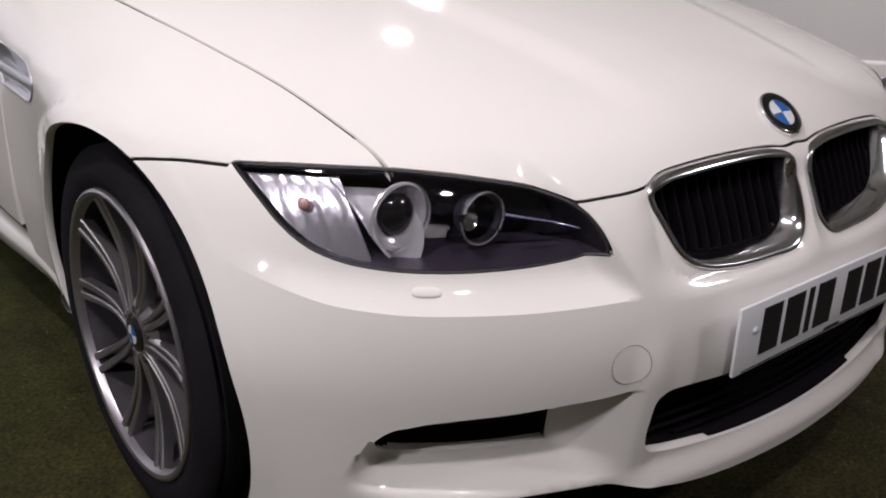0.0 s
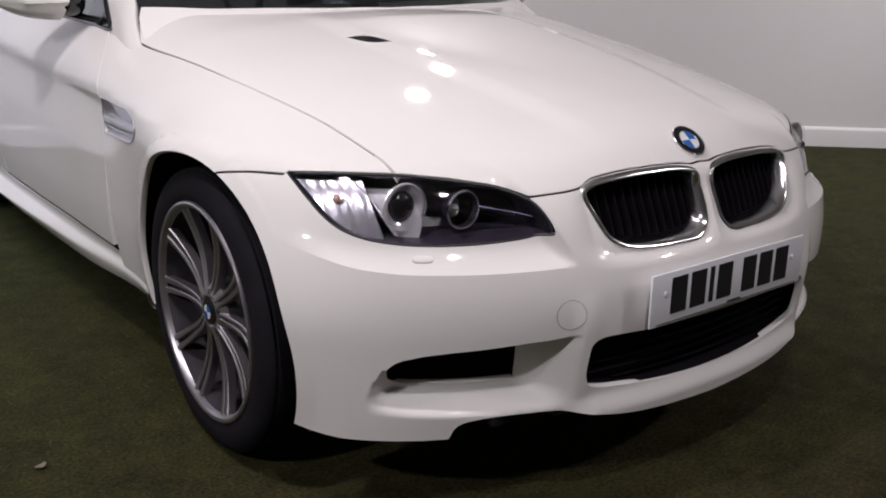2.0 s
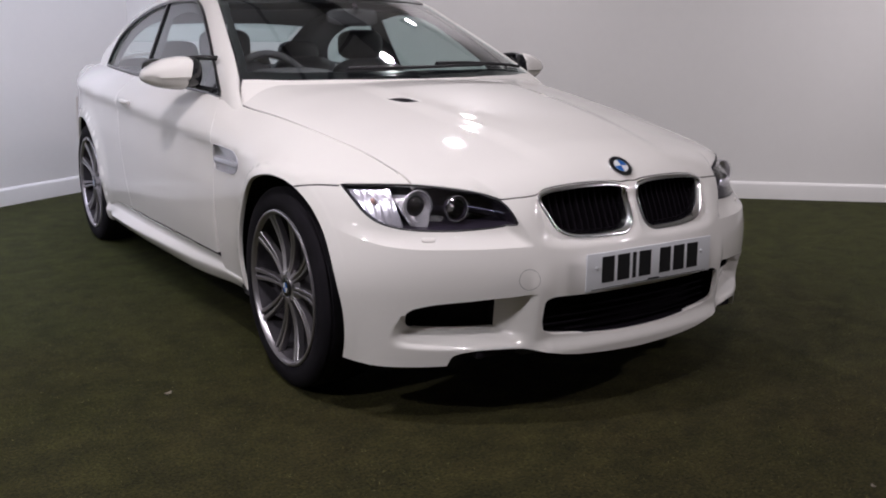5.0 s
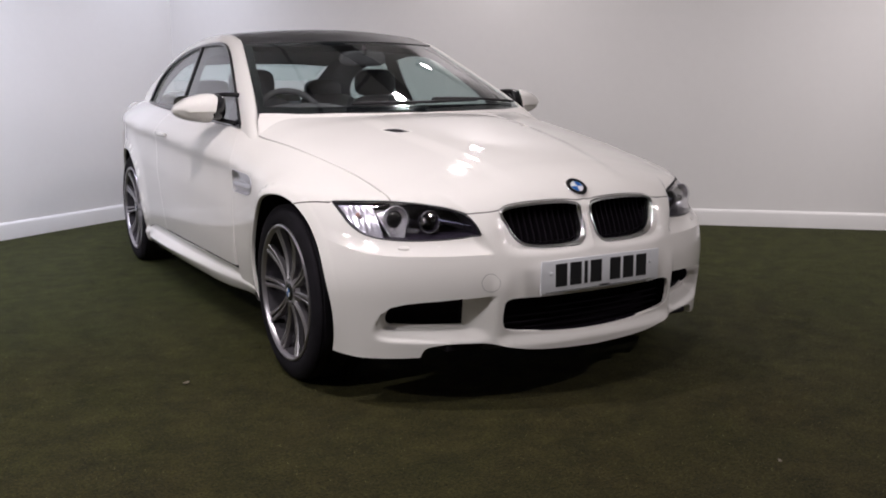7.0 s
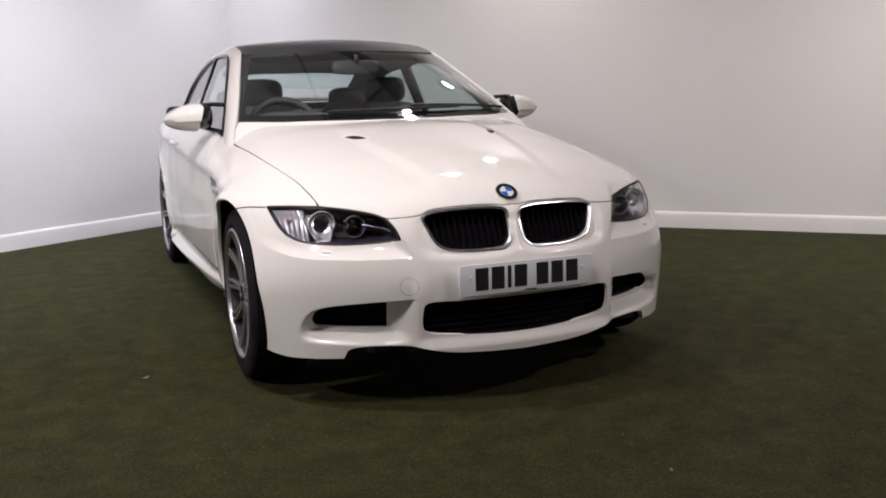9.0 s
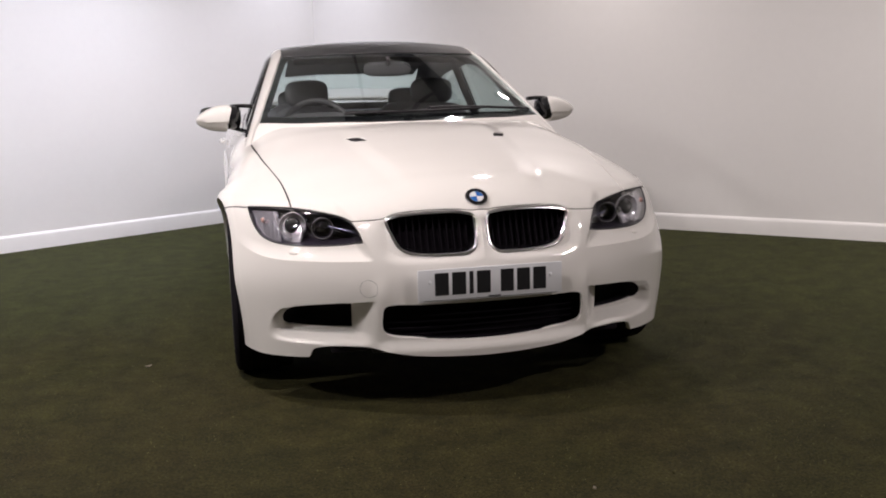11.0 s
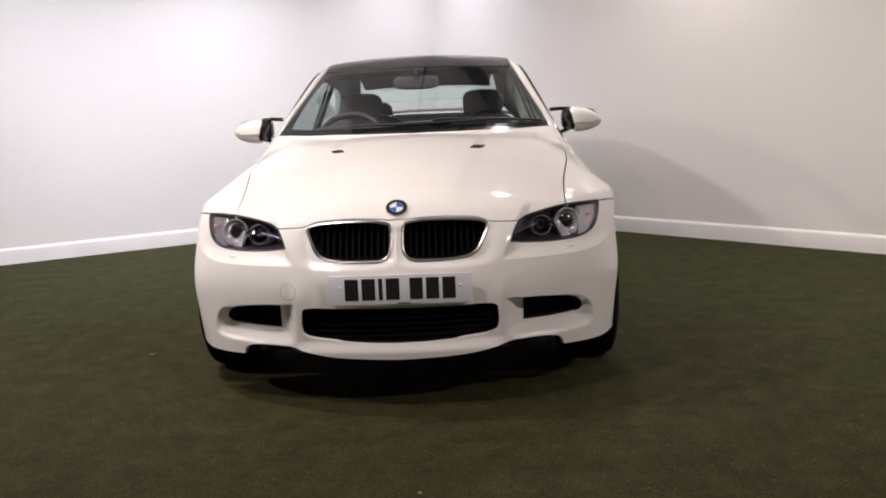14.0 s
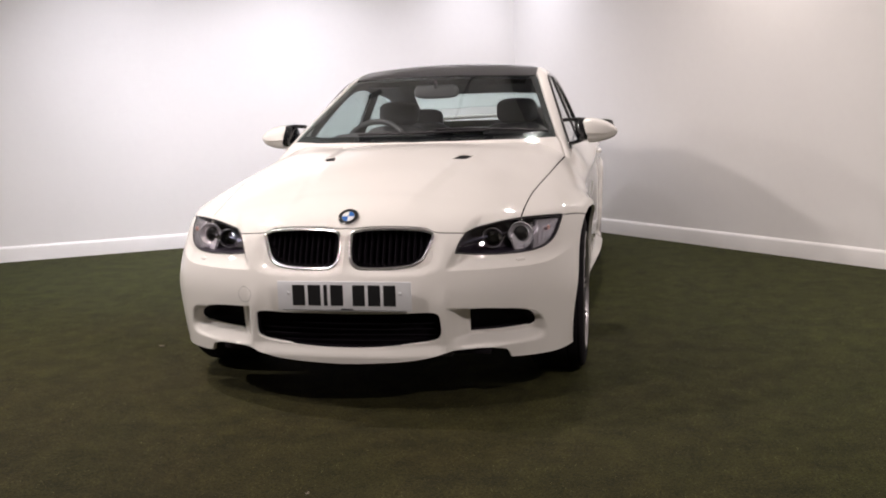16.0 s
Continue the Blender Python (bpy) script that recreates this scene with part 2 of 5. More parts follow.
def front(x, z):
    a = np.abs(x)
    y = -0.748 + 0.26 * a ** 2
    hi = step(0.40, 0.72, z)
    y = y + 0.80 * a ** 6 * hi + 0.42 * a ** 4.2 * (1 - hi)
    u = (z - 0.47 + np.sqrt((z - 0.47) ** 2 + 0.05 ** 2)) / 2
    y = y + 0.24 * u + 0.75 * u ** 2 + 0.06 * (0.42 - z + np.sqrt((0.42 - z) ** 2 + 0.03 ** 2))
    # shelf below the lamps
    zl = LEDGE(a)
    edge = 0.383 + 0.5 * (z - 0.541)
    y = y + 0.034 * rise(0.0, 0.044, z - zl) * step(edge - 0.012, edge + 0.024, a) * (1 - step(0.72, 0.84, a))
    # channel of the side intake, with the blade under it
    ch = step(0.372, 0.45, a) * (1 - step(0.650, 0.738, a))
    zt = UNDER(a)
    ch = ch * (1 - step(zt - 0.005, zt + 0.004, z)) * step(0.240, 0.284, z)
    y = y + 0.075 * ch
    # the skin rolls in round the kidneys
    kd = ((np.abs((a - 0.172) / 0.157) ** 4 + np.abs((z - 0.615) / 0.074) ** 4) ** 0.25 - 1) * 0.074
    y = y + 0.012 * (1 - rise(0.0, 0.026, kd)) * (1 - step(0.64, 0.68, z))
    # raised rim round the centre intake
    rim = step(0.315, 0.365, a) * (1 - step(0.368, 0.40, a)) * (1 - step(0.40, 0.50, z))
    y = y - 0.008 * rim
    # lip under the centre intake
    y = y - 0.020 * (1 - step(0.215, 0.264, z)) * (1 - step(0.33, 0.42, a))
    return y


TAIL = curve((0.0, 3.84), (0.4, 3.80), (0.7, 3.66), (0.8, 3.5), (0.9, 3.2))


def body(p):
    x, y, z = p[..., 0], p[..., 1], p[..., 2]
    a = np.abs(x)
    s = smax((z - top(x, y)) * 0.93, a - side(y, z), 0.14)
    f = (front(x, z) - y) * (0.93 - 0.35 * step(0.5, 0.85, a))
    s = smax(s, f, 0.05 + 0.05 * step(0.68, 0.42, z))
    return smax(s, y - TAIL(a), 0.12)


ROOF = curve((0.1, 0.74), (0.5, 0.956), (0.8, 1.113), (1.05, 1.232), (1.25, 1.312), (1.45, 1.354), (1.8, 1.372), (2.2, 1.358), (2.6, 1.295), (3.0, 1.17), (3.35, 1.05), (3.8, 0.86))


def cabin(p):
    x, y, z = p[..., 0], p[..., 1], p[..., 2]
    a = np.abs(x)
    bow = 0.20 * (a / 0.677) ** 2
    ys = y - bow * (1 - step(1.4, 2.0, y)) + 0.12 * a * a * step(2.2, 3.0, y)
    r = ROOF(ys) - 0.11 * a * a * (0.1 + 0.9 * step(0.7, 1.3, y))
    g = 0.742 - 0.41 * (z - 0.9) - 0.035 * (np.maximum(y - 1.2, 0) / 1.64) ** 2
    return smax((z - r) * 0.87, (a - g) * 0.92, 0.04)


def hitskin(g, o, d, far=1.6):
    """Where rays from inside leave the solid g."""
    o, d = np.asarray(o, float), np.asarray(d, float)
    lo, hi = np.zeros(len(o)), np.full(len(o), far)
    for _ in range(27):
        m = (lo + hi) / 2
        inside = g(o + d * m[:, None]) < 0
        lo, hi = np.where(inside, m, lo), np.where(inside, hi, m)
    return o + d * lo[:, None]


def grad(g, p, e=1e-4):
    n = np.stack([g(p + np.eye(3)[i] * e) - g(p - np.eye(3)[i] * e) for i in range(3)], -1)
    return n / np.linalg.norm(n, axis=1, keepdims=True)

# ---- building helpers ----
from mathutils.geometry import delaunay_2d_cdt


def mesh_of(name, verts, faces, smooth=True):
    me = bpy.data.meshes.new(name)
    me.from_pydata([tuple(v) for v in verts], [], [tuple(f) for f in faces])
    me.validate()
    if smooth:
        me.polygons.foreach_set("use_smooth", [True] * len(me.polygons))
    me.update()
    return me


def part(name, me, mat, parent, label=""):
    """Links a mesh as one part under a thing or a part."""
    if isinstance(me, bmesh.types.BMesh):
        bm = me
        me = bpy.data.meshes.new(name)
        bm.to_mesh(me)
        bm.free()
    if mat and not me.materials:
        me.materials.append(mat)
    ob = new(name, me)
    ob.parent = parent
    return tagged(ob, label)


def angle_smooth(me, degrees=35):
    me.polygons.foreach_set("use_smooth", [True] * len(me.polygons))
    me.set_sharp_from_angle(angle=radians(degrees))
    return me


def box_bm(size, centre=(0, 0, 0), bevel=0.0, segments=2, bm=None):
    bm = bm or bmesh.new()
    made = bmesh.ops.create_cube(bm, size=1, matrix=Matrix.Translation(centre) @ Matrix.Diagonal((*size, 1)))
    if bevel:
        edges = list({e for v in made["verts"] for e in v.link_edges})
        bmesh.ops.bevel(bm, geom=edges, offset=bevel, segments=segments, affect="EDGES", profile=0.5)
    return bm


def bm_mesh(bm, name, degrees=35):
    me = bpy.data.meshes.new(name)
    bm.to_mesh(me)
    bm.free()
    return angle_smooth(me, degrees)


def lathe(profile, n=64, axis="x", name="lathe", closed=False, degrees=30):
    """Turns (along, radius) pairs about an axis through the origin."""
    verts, faces = [], []
    k = len(profile)
    for i in range(n):
        c, s = math.cos(2 * math.pi * i / n), math.sin(2 * math.pi * i / n)
        for a, r in profile:
            verts.append((a, r * c, r * s) if axis == "x" else (r * c, a, r * s) if axis == "y" else (r * c, r * s, a))
    for i in range(n):
        j = (i + 1) % n
        for q in range(k if closed else k - 1):
            p = (q + 1) % k
            faces.append((i * k + q, i * k + p, j * k + p, j * k + q))
    me = mesh_of(name, verts, faces)
    bm = bmesh.new()
    bm.from_mesh(me)
    bmesh.ops.remove_doubles(bm, verts=bm.verts, dist=1e-6)
    bmesh.ops.recalc_face_normals(bm, faces=bm.faces)
    bm.to_mesh(me)
    bm.free()
    return angle_smooth(me, degrees)


def sweep(path, radius, n=10, closed=True, name="tube", flat=1.0, up=None):
    """A round or flattened bar along 3D points."""
    p = np.array(path, float)
    m = len(p)
    t = np.roll(p, -1, 0) - np.roll(p, 1, 0) if closed else np.gradient(p, axis=0)
    t /= np.linalg.norm(t, axis=1, keepdims=True)
    up = np.array(up if up is not None else (0, 0, 1), float)
    up = np.broadcast_to(up, p.shape)
    s = np.cross(t, up)
    s /= np.maximum(np.linalg.norm(s, axis=1, keepdims=True), 1e-9)
    w = np.cross(s, t)
    verts, faces = [], []
    r = np.broadcast_to(np.asarray(radius, float), (m,))
    for i in range(m):
        for q in range(n):
            a = 2 * math.pi * q / n
            verts.append(p[i] + r[i] * (math.cos(a) * s[i] + math.sin(a) * flat * w[i]))
    for i in range(m if closed else m - 1):
        j = (i + 1) % m
        for q in range(n):
            e = (q + 1) % n
            faces.append((i * n + q, i * n + e, j * n + e, j * n + q))
    if not closed:
        faces += [tuple(range(n))[::-1], tuple((m - 1) * n + q for q in range(n))]
    me = mesh_of(name, verts, faces)
    bm = bmesh.new()
    bm.from_mesh(me)
    bmesh.ops.recalc_face_normals(bm, faces=bm.faces)
    bm.to_mesh(me)
    bm.free()
    return angle_smooth(me, 50)


def outline(pts, gap=0.008, closed=True):
    """A smooth line through 2D points; a third value of 1 marks a sharp corner."""
    n = len(pts)
    xy = np.array([p[:2] for p in pts], float)
    sharp = [len(p) > 2 for p in pts]
    out = []
    for i in range(n if closed else n - 1):
        b, c = xy[i], xy[(i + 1) % n]
        a = b - (c - b) * 0.0 if sharp[i] or (not closed and i == 0) else xy[i - 1]
        d = c if sharp[(i + 1) % n] or (not closed and i == n - 2) else xy[(i + 2) % n]
        if sharp[i]:
            a = 2 * b - c
        if sharp[(i + 1) % n]:
            d = 2 * c - b
        k = max(1, int(np.linalg.norm(c - b) / gap))
        for q in range(k):
            t = q / k
            t0, t1, t2, t3 = 0.0, *np.cumsum([max(np.linalg.norm(v) ** 0.5, 1e-6) for v in (b - a, c - b, d - c)])
            t = t1 + (t2 - t1) * t
            a1 = (t1 - t) / (t1 - t0) * a + (t - t0) / (t1 - t0) * b
            a2 = (t2 - t) / (t2 - t1) * b + (t - t1) / (t2 - t1) * c
            a3 = (t3 - t) / (t3 - t2) * c + (t - t2) / (t3 - t2) * d
            b1 = (t2 - t) / (t2 - t0) * a1 + (t - t0) / (t2 - t0) * a2
            b2 = (t3 - t) / (t3 - t1) * a2 + (t - t1) / (t3 - t1) * a3
            out.append((t2 - t) / (t2 - t1) * b1 + (t - t1) / (t2 - t1) * b2)
    if not closed:
        out.append(xy[-1])
    return np.array(out)


def grow(loop, by):
    """Moves a closed 2D line outwards."""
    t = np.roll(loop, -1, 0) - np.roll(loop, 1, 0)
    nrm = np.stack([t[:, 1], -t[:, 0]], 1) / np.maximum(np.linalg.norm(t, axis=1, keepdims=True), 1e-9)
    q = np.roll(loop, -1, 0)
    area = np.sum(loop[:, 0] * q[:, 1] - q[:, 0] * loop[:, 1])
    return loop + nrm * by * np.sign(area)


# places on a skin from the front (x, z), the side (y, z) and above (x, y)
def on_front(xz, g=body):
    xz = np.asarray(xz, float)
    o = np.stack([xz[:, 0], np.full(len(xz), 0.1), xz[:, 1]], 1)
    return hitskin(g, o, np.tile((0, -1.0, 0), (len(xz), 1)))


def on_side(yz, g=body):
    yz = np.asarray(yz, float)
    o = np.stack([np.full(len(yz), 0.15), yz[:, 0], yz[:, 1]], 1)
    return hitskin(g, o, np.tile((1.0, 0, 0), (len(yz), 1)))


def on_top(xy, g=body, z=0.3):
    xy = np.asarray(xy, float)
    o = np.stack([xy[:, 0], xy[:, 1], np.full(len(xy), z)], 1)
    return hitskin(g, o, np.tile((0, 0, 1.0), (len(xy), 1)))


def flat_front(p):
    return np.stack([np.arctan2(p[:, 0], 0.7 - p[:, 1]) * 1.35, p[:, 2]], 1)


def rays_front(q):
    a, o = q[:, 0] / 1.35, np.zeros((len(q), 3))
    o[:, 1], o[:, 2] = 0.7, q[:, 1]
    return o, np.stack([np.sin(a), -np.cos(a), 0 * a], 1)


def flat_hood(p):
    return np.stack([p[:, 0], np.arctan2(p[:, 2] - 0.1, 0.25 - p[:, 1]) * 0.85], 1)


def rays_hood(q):
    a, o = q[:, 1] / 0.85, np.zeros((len(q), 3))
    o[:, 0], o[:, 1], o[:, 2] = q[:, 0], 0.25, 0.1
    return o, np.stack([0 * a, -np.cos(a), np.sin(a)], 1)


def flat_fender(p):
    return np.stack([p[:, 1], np.arctan2(p[:, 2] - 0.5, p[:, 0] - 0.45) * 0.4], 1)


def rays_fender(q):
    a, o = q[:, 1] / 0.4, np.zeros((len(q), 3))
    o[:, 0], o[:, 1], o[:, 2] = 0.45, q[:, 0], 0.5
    return o, np.stack([np.cos(a), 0 * a, np.sin(a)], 1)


def flat_side(p):
    return p[:, 1:3]


def rays_side(q):
    o = np.stack([np.full(len(q), 0.15), q[:, 0], q[:, 1]], 1)
    return o, np.tile((1.0, 0, 0), (len(q), 1))


def flat_top(p):
    return p[:, :2]


def rays_top(q):
    o = np.stack([q[:, 0], q[:, 1], np.full(len(q), 0.75)], 1)
    return o, np.tile((0, 0, 1.0), (len(q), 1))


VIEWS = {"front": (flat_front, rays_front), "hood": (flat_hood, rays_hood), "fender": (flat_fender, rays_fender),
         "side": (flat_side, rays_side), "top": (flat_top, rays_top)}


def within(q, loops):
    inside = np.zeros(len(q), bool)
    for lp in loops:
        a, b = lp, np.roll(lp, -1, 0)
        for (x0, y0), (x1, y1) in zip(a, b):
            cut = (y0 > q[:, 1]) != (y1 > q[:, 1])
            if abs(y1 - y0) > 1e-12:
                inside ^= cut & (q[:, 0] < (x1 - x0) * (q[:, 1] - y0) / (y1 - y0) + x0)
    return inside


def panel_mesh(name, g, view, loops, gap=0.014, depth=0.012, lift=0.0, sign=1, creases=()):
    """A pressed panel: the skin of g inside the first 3D line and outside the others, with folded-in edges."""
    flat, rays = VIEWS[view]
    loops = [flat(np.asarray(lp, float)) for lp in loops]
    lo, hi = loops[0].min(0), loops[0].max(0)
    gx, gy = np.meshgrid(np.arange(lo[0], hi[0], gap), np.arange(lo[1], hi[1], gap))
    gx[1::2] += gap / 2
    pts = np.stack([gx.ravel(), gy.ravel()], 1)
    pts = pts[within(pts, loops)]
    creases = [flat(np.asarray(c, float)) for c in creases]
    edge = np.concatenate(loops + creases)
    keep = np.ones(len(pts), bool)
    for i in range(0, len(pts), 400):
        d = np.linalg.norm(pts[i:i + 400, None] - edge[None], axis=2).min(1)
        keep[i:i + 400] = d > gap * 0.45
    pts = pts[keep]
    edges, n = [], 0
    for lp in loops:
        edges += [(n + i, n + (i + 1) % len(lp)) for i in range(len(lp))]
        n += len(lp)
    for c in creases:
        edges += [(n + i, n + i + 1) for i in range(len(c) - 1)]
        n += len(c)
    allp = np.concatenate([edge, pts])
    v, _, f, *_ = delaunay_2d_cdt([Vector(p) for p in allp], edges, [], 0, 1e-6)
    v, f = np.array([tuple(p) for p in v]), np.array([tuple(t) for t in f])
    f = f[within(v[f].mean(1), loops)]
    used, inv = np.unique(f, return_inverse=True)
    v, f = v[used], inv.reshape(-1, 3)
    p = hitskin(g, *rays(v))
    nrm = grad(g, p)
    p = p + nrm * lift
    tri = np.cross(p[f[:, 1]] - p[f[:, 0]], p[f[:, 2]] - p[f[:, 0]])
    if np.sum(tri * nrm[f].mean(1)) < 0:
        f = f[:, ::-1]
    count = {}
    for t in f:
        for i in range(3):
            e = (t[i], t[(i + 1) % 3])
            count[tuple(sorted(e))] = None if tuple(sorted(e)) in count else e
    border = [e for e in count.values() if e]
    ring = sorted({i for e in border for i in e})
    low = {i: len(p) + k for k, i in enumerate(ring)}
    verts = np.concatenate([p, p[ring] - nrm[ring] * depth])
    faces = [tuple(t) for t in f] + [(b, a, low[a], low[b]) for a, b in border]
    full = np.concatenate([nrm, nrm[ring] * 0.2])
    # corner normals taken a little inside each face keep the creases crisp
    q3 = v[f]
    q3 = q3 + (q3.mean(1, keepdims=True) - q3) * (0.25 if len(creases) else 0.0)
    corner = grad(g, hitskin(g, *rays(q3.reshape(-1, 2)))).reshape(-1, 3, 3) * ((-1, 1, 1) if sign < 0 else (1, 1, 1))
    where = [{int(i): c for i, c in zip(t, cn)} for t, cn in zip(f, corner)] if len(creases) else None
    if sign < 0:
        verts = verts * (-1, 1, 1)
        full = full * (-1, 1, 1)
        faces = [t[::-1] for t in faces]
    me = bpy.data.meshes.new(name)
    me.from_pydata(verts.tolist(), [], faces)
    me.polygons.foreach_set("use_smooth", [True] * len(me.polygons))
    me.update()
    loopn = []
    for poly in me.polygons:
        if poly.index < len(f):
            loopn += [tuple(where[poly.index][i] if where else full[i]) for i in poly.vertices]
        else:
            fn = np.array(poly.normal)
            for i in poly.vertices:
                w = full[i] * (0.6 if i < len(p) else 0) + fn
                loopn.append(tuple(w / np.linalg.norm(w)))
    me.normals_split_custom_set(loopn)
    return me


def both(half):
    """A half line from the middle outwards and back to the middle, closed over both sides."""
    h = np.asarray(half, float)
    return np.concatenate([h, (h * (-1, 1, 1))[::-1]])


def flat_cab(p):
    return np.stack([p[:, 1], np.arctan2(p[:, 2] - 0.75, p[:, 0] - 0.1) * 0.6], 1)


def rays_cab(q):
    a, o = q[:, 1] / 0.6, np.zeros((len(q), 3))
    o[:, 0], o[:, 1], o[:, 2] = 0.1, q[:, 0], 0.75
    return o, np.stack([np.cos(a), 0 * a, np.sin(a)], 1)


VIEWS["cab"] = (flat_cab, rays_cab)


def rings_mesh(name, rings, cap=False, degrees=40, sign=1):
    """A skin through a row of closed 3D lines of equal count."""
    n = len(rings[0])
    verts = np.concatenate(rings) * (sign, 1, 1)
    faces = [(k * n + i, k * n + (i + 1) % n, (k + 1) * n + (i + 1) % n, (k + 1) * n + i) for k in range(len(rings) - 1) for i in range(n)]
    verts = verts.tolist()
    if cap:
        m = (len(rings) - 1) * n
        verts.append(np.mean(verts[m:], 0).tolist())
        faces += [(m + i, m + (i + 1) % n, len(verts) - 1) for i in range(n)]
    me = mesh_of(name, verts, faces)
    bm = bmesh.new()
    bm.from_mesh(me)
    bmesh.ops.recalc_face_normals(bm, faces=bm.faces)
    bm.to_mesh(me)
    bm.free()
    return angle_smooth(me, degrees)


def mirrored(me, sign):
    """The mesh itself, or its mirror image across the car's middle."""
    if sign > 0:
        return me
    bm = bmesh.new()
    bm.from_mesh(me)
    bmesh.ops.scale(bm, vec=(-1, 1, 1), verts=bm.verts)
    bmesh.ops.reverse_faces(bm, faces=bm.faces)
    out = bpy.data.meshes.new(me.name)
    bm.to_mesh(out)
    bm.free()
    for m in me.materials:
        out.materials.append(m)
    return out


def soft_box(name, size, centre=(0, 0, 0), power=4.0, n=20, taper=0.0, turn=None):
    """A rounded cushion-like block (superellipsoid)."""
    verts, faces = [], []
    e = 2 / power
    def sp(v):
        return math.copysign(abs(v) ** e, v)
    for i in range(n + 1):
        ph = -math.pi / 2 + math.pi * i / n
        for j in range(2 * n):
            th = math.pi * j / n
            x, y, z = sp(math.cos(ph)) * sp(math.cos(th)), sp(math.cos(ph)) * sp(math.sin(th)), sp(math.sin(ph))
            f = 1 - taper * z
            verts.append(Vector((x * size[0] / 2 * f, y * size[1] / 2, z * size[2] / 2)))
    for i in range(n):
        for j in range(2 * n):
            k = (j + 1) % (2 * n)
            faces.append((i * 2 * n + j, i * 2 * n + k, (i + 1) * 2 * n + k, (i + 1) * 2 * n + j))
    m = Matrix.Translation(centre) @ (turn or Matrix())
    me = mesh_of(name, [m @ v for v in verts], faces)
    bm = bmesh.new()
    bm.from_mesh(me)
    bmesh.ops.remove_doubles(bm, verts=bm.verts, dist=1e-6)
    bm.to_mesh(me)
    bm.free()
    return angle_smooth(me, 60)

# ---- the car ----
car = new("car")
car.location, car.rotation_euler = (0.0016, 0, 0), (0, 0, radians(0.5))
tagged(car, "glossy white two-door coupe with black roof and grey alloy wheels", "car")


def arc(yc, a0, a1, r, n=40):
    a = np.radians(np.linspace(a0, a1, n))
    return np.stack([yc + r * np.cos(a), RW + r * np.sin(a)], 1)


ARCH = 0.368
WING_VENT = [(0.655, 0.732, 1), (0.52, 0.730), (0.40, 0.722), (0.362, 0.695), (0.40, 0.656), (0.55, 0.641), (0.655, 0.640, 1), (0.672, 0.69)]
LAMP = outline([(0.774, 0.692, 1), (0.70, 0.697), (0.63, 0.698), (0.568, 0.692), (0.518, 0.684), (0.473, 0.674), (0.440, 0.658), (0.421, 0.629), (0.410, 0.595, 1),
                (0.44, 0.589), (0.495, 0.584), (0.554, 0.581), (0.616, 0.580), (0.667, 0.582), (0.704, 0.588), (0.732, 0.601), (0.752, 0.625), (0.766, 0.66)], 0.006)
KIDNEY = outline([(0.328, 0.664), (0.302, 0.679), (0.25, 0.686), (0.152, 0.690), (0.06, 0.686), (0.024, 0.674), (0.017, 0.64), (0.017, 0.605), (0.024, 0.570), (0.048, 0.548),
                  (0.12, 0.542), (0.22, 0.546), (0.262, 0.555), (0.292, 0.573), (0.314, 0.614)], 0.006)
INTAKE = outline([(0.450, 0.288, 1), (0.450, 0.377, 1), (0.50, 0.376), (0.56, 0.370), (0.61, 0.362), (0.648, 0.353), (0.668, 0.343), (0.680, 0.325), (0.678, 0.306), (0.662, 0.292), (0.6, 0.288)], 0.008)
MOUTH = outline([(0, 0.384), (0.2, 0.384), (0.335, 0.384), (0.352, 0.376), (0.358, 0.345), (0.359, 0.312), (0.35, 0.288), (0.325, 0.275), (0.27, 0.267), (0.17, 0.259), (0.08, 0.255), (0, 0.254)], 0.008, closed=False)
SEAM = np.array([(0.63, -0.447), (0.635, -0.35), (0.648, -0.2), (0.672, -0.03), (0.697, 0.14), (0.714, 0.33), (0.728, 0.52), (0.731, 0.60), (0.733, 0.70)])
hood_side = outline([tuple(p) for p in SEAM], 0.01, closed=False)

# hood: along the kidneys, the lamp's upper edge, the wing seam and the cowl
kt = on_front(outline([(0, 0.692), (0.03, 0.690), (0.06, 0.694), (0.152, 0.697), (0.25, 0.693), (0.302, 0.686), (0.33, 0.674), (0.36, 0.670), (0.40, 0.668), (0.44, 0.666)], 0.008, closed=False))
lt = on_front(outline([(0.44, 0.666), (0.473, 0.680), (0.518, 0.690), (0.568, 0.698), (0.626, 0.703)], 0.008, closed=False))[1:]
hs = on_top(hood_side - (0.003, 0))
cowl = on_top(outline([(0.715, 0.725), (0.66, 0.708), (0.60, 0.672), (0.5, 0.621), (0.3, 0.545), (0.1, 0.502), (0, 0.496)], 0.012, closed=False))
VENT = outline([(0.352, 0.222, 1), (0.30, 0.185), (0.268, 0.085, 1), (0.318, 0.118)], 0.006)
vent3 = on_top(VENT)
hood_loop = both(np.concatenate([kt, lt, hs[1:], cowl]))
part("hood", panel_mesh("hood", body, "hood", [hood_loop, vent3, vent3 * (-1, 1, 1)], 0.014, 0.014), PAINT, car)

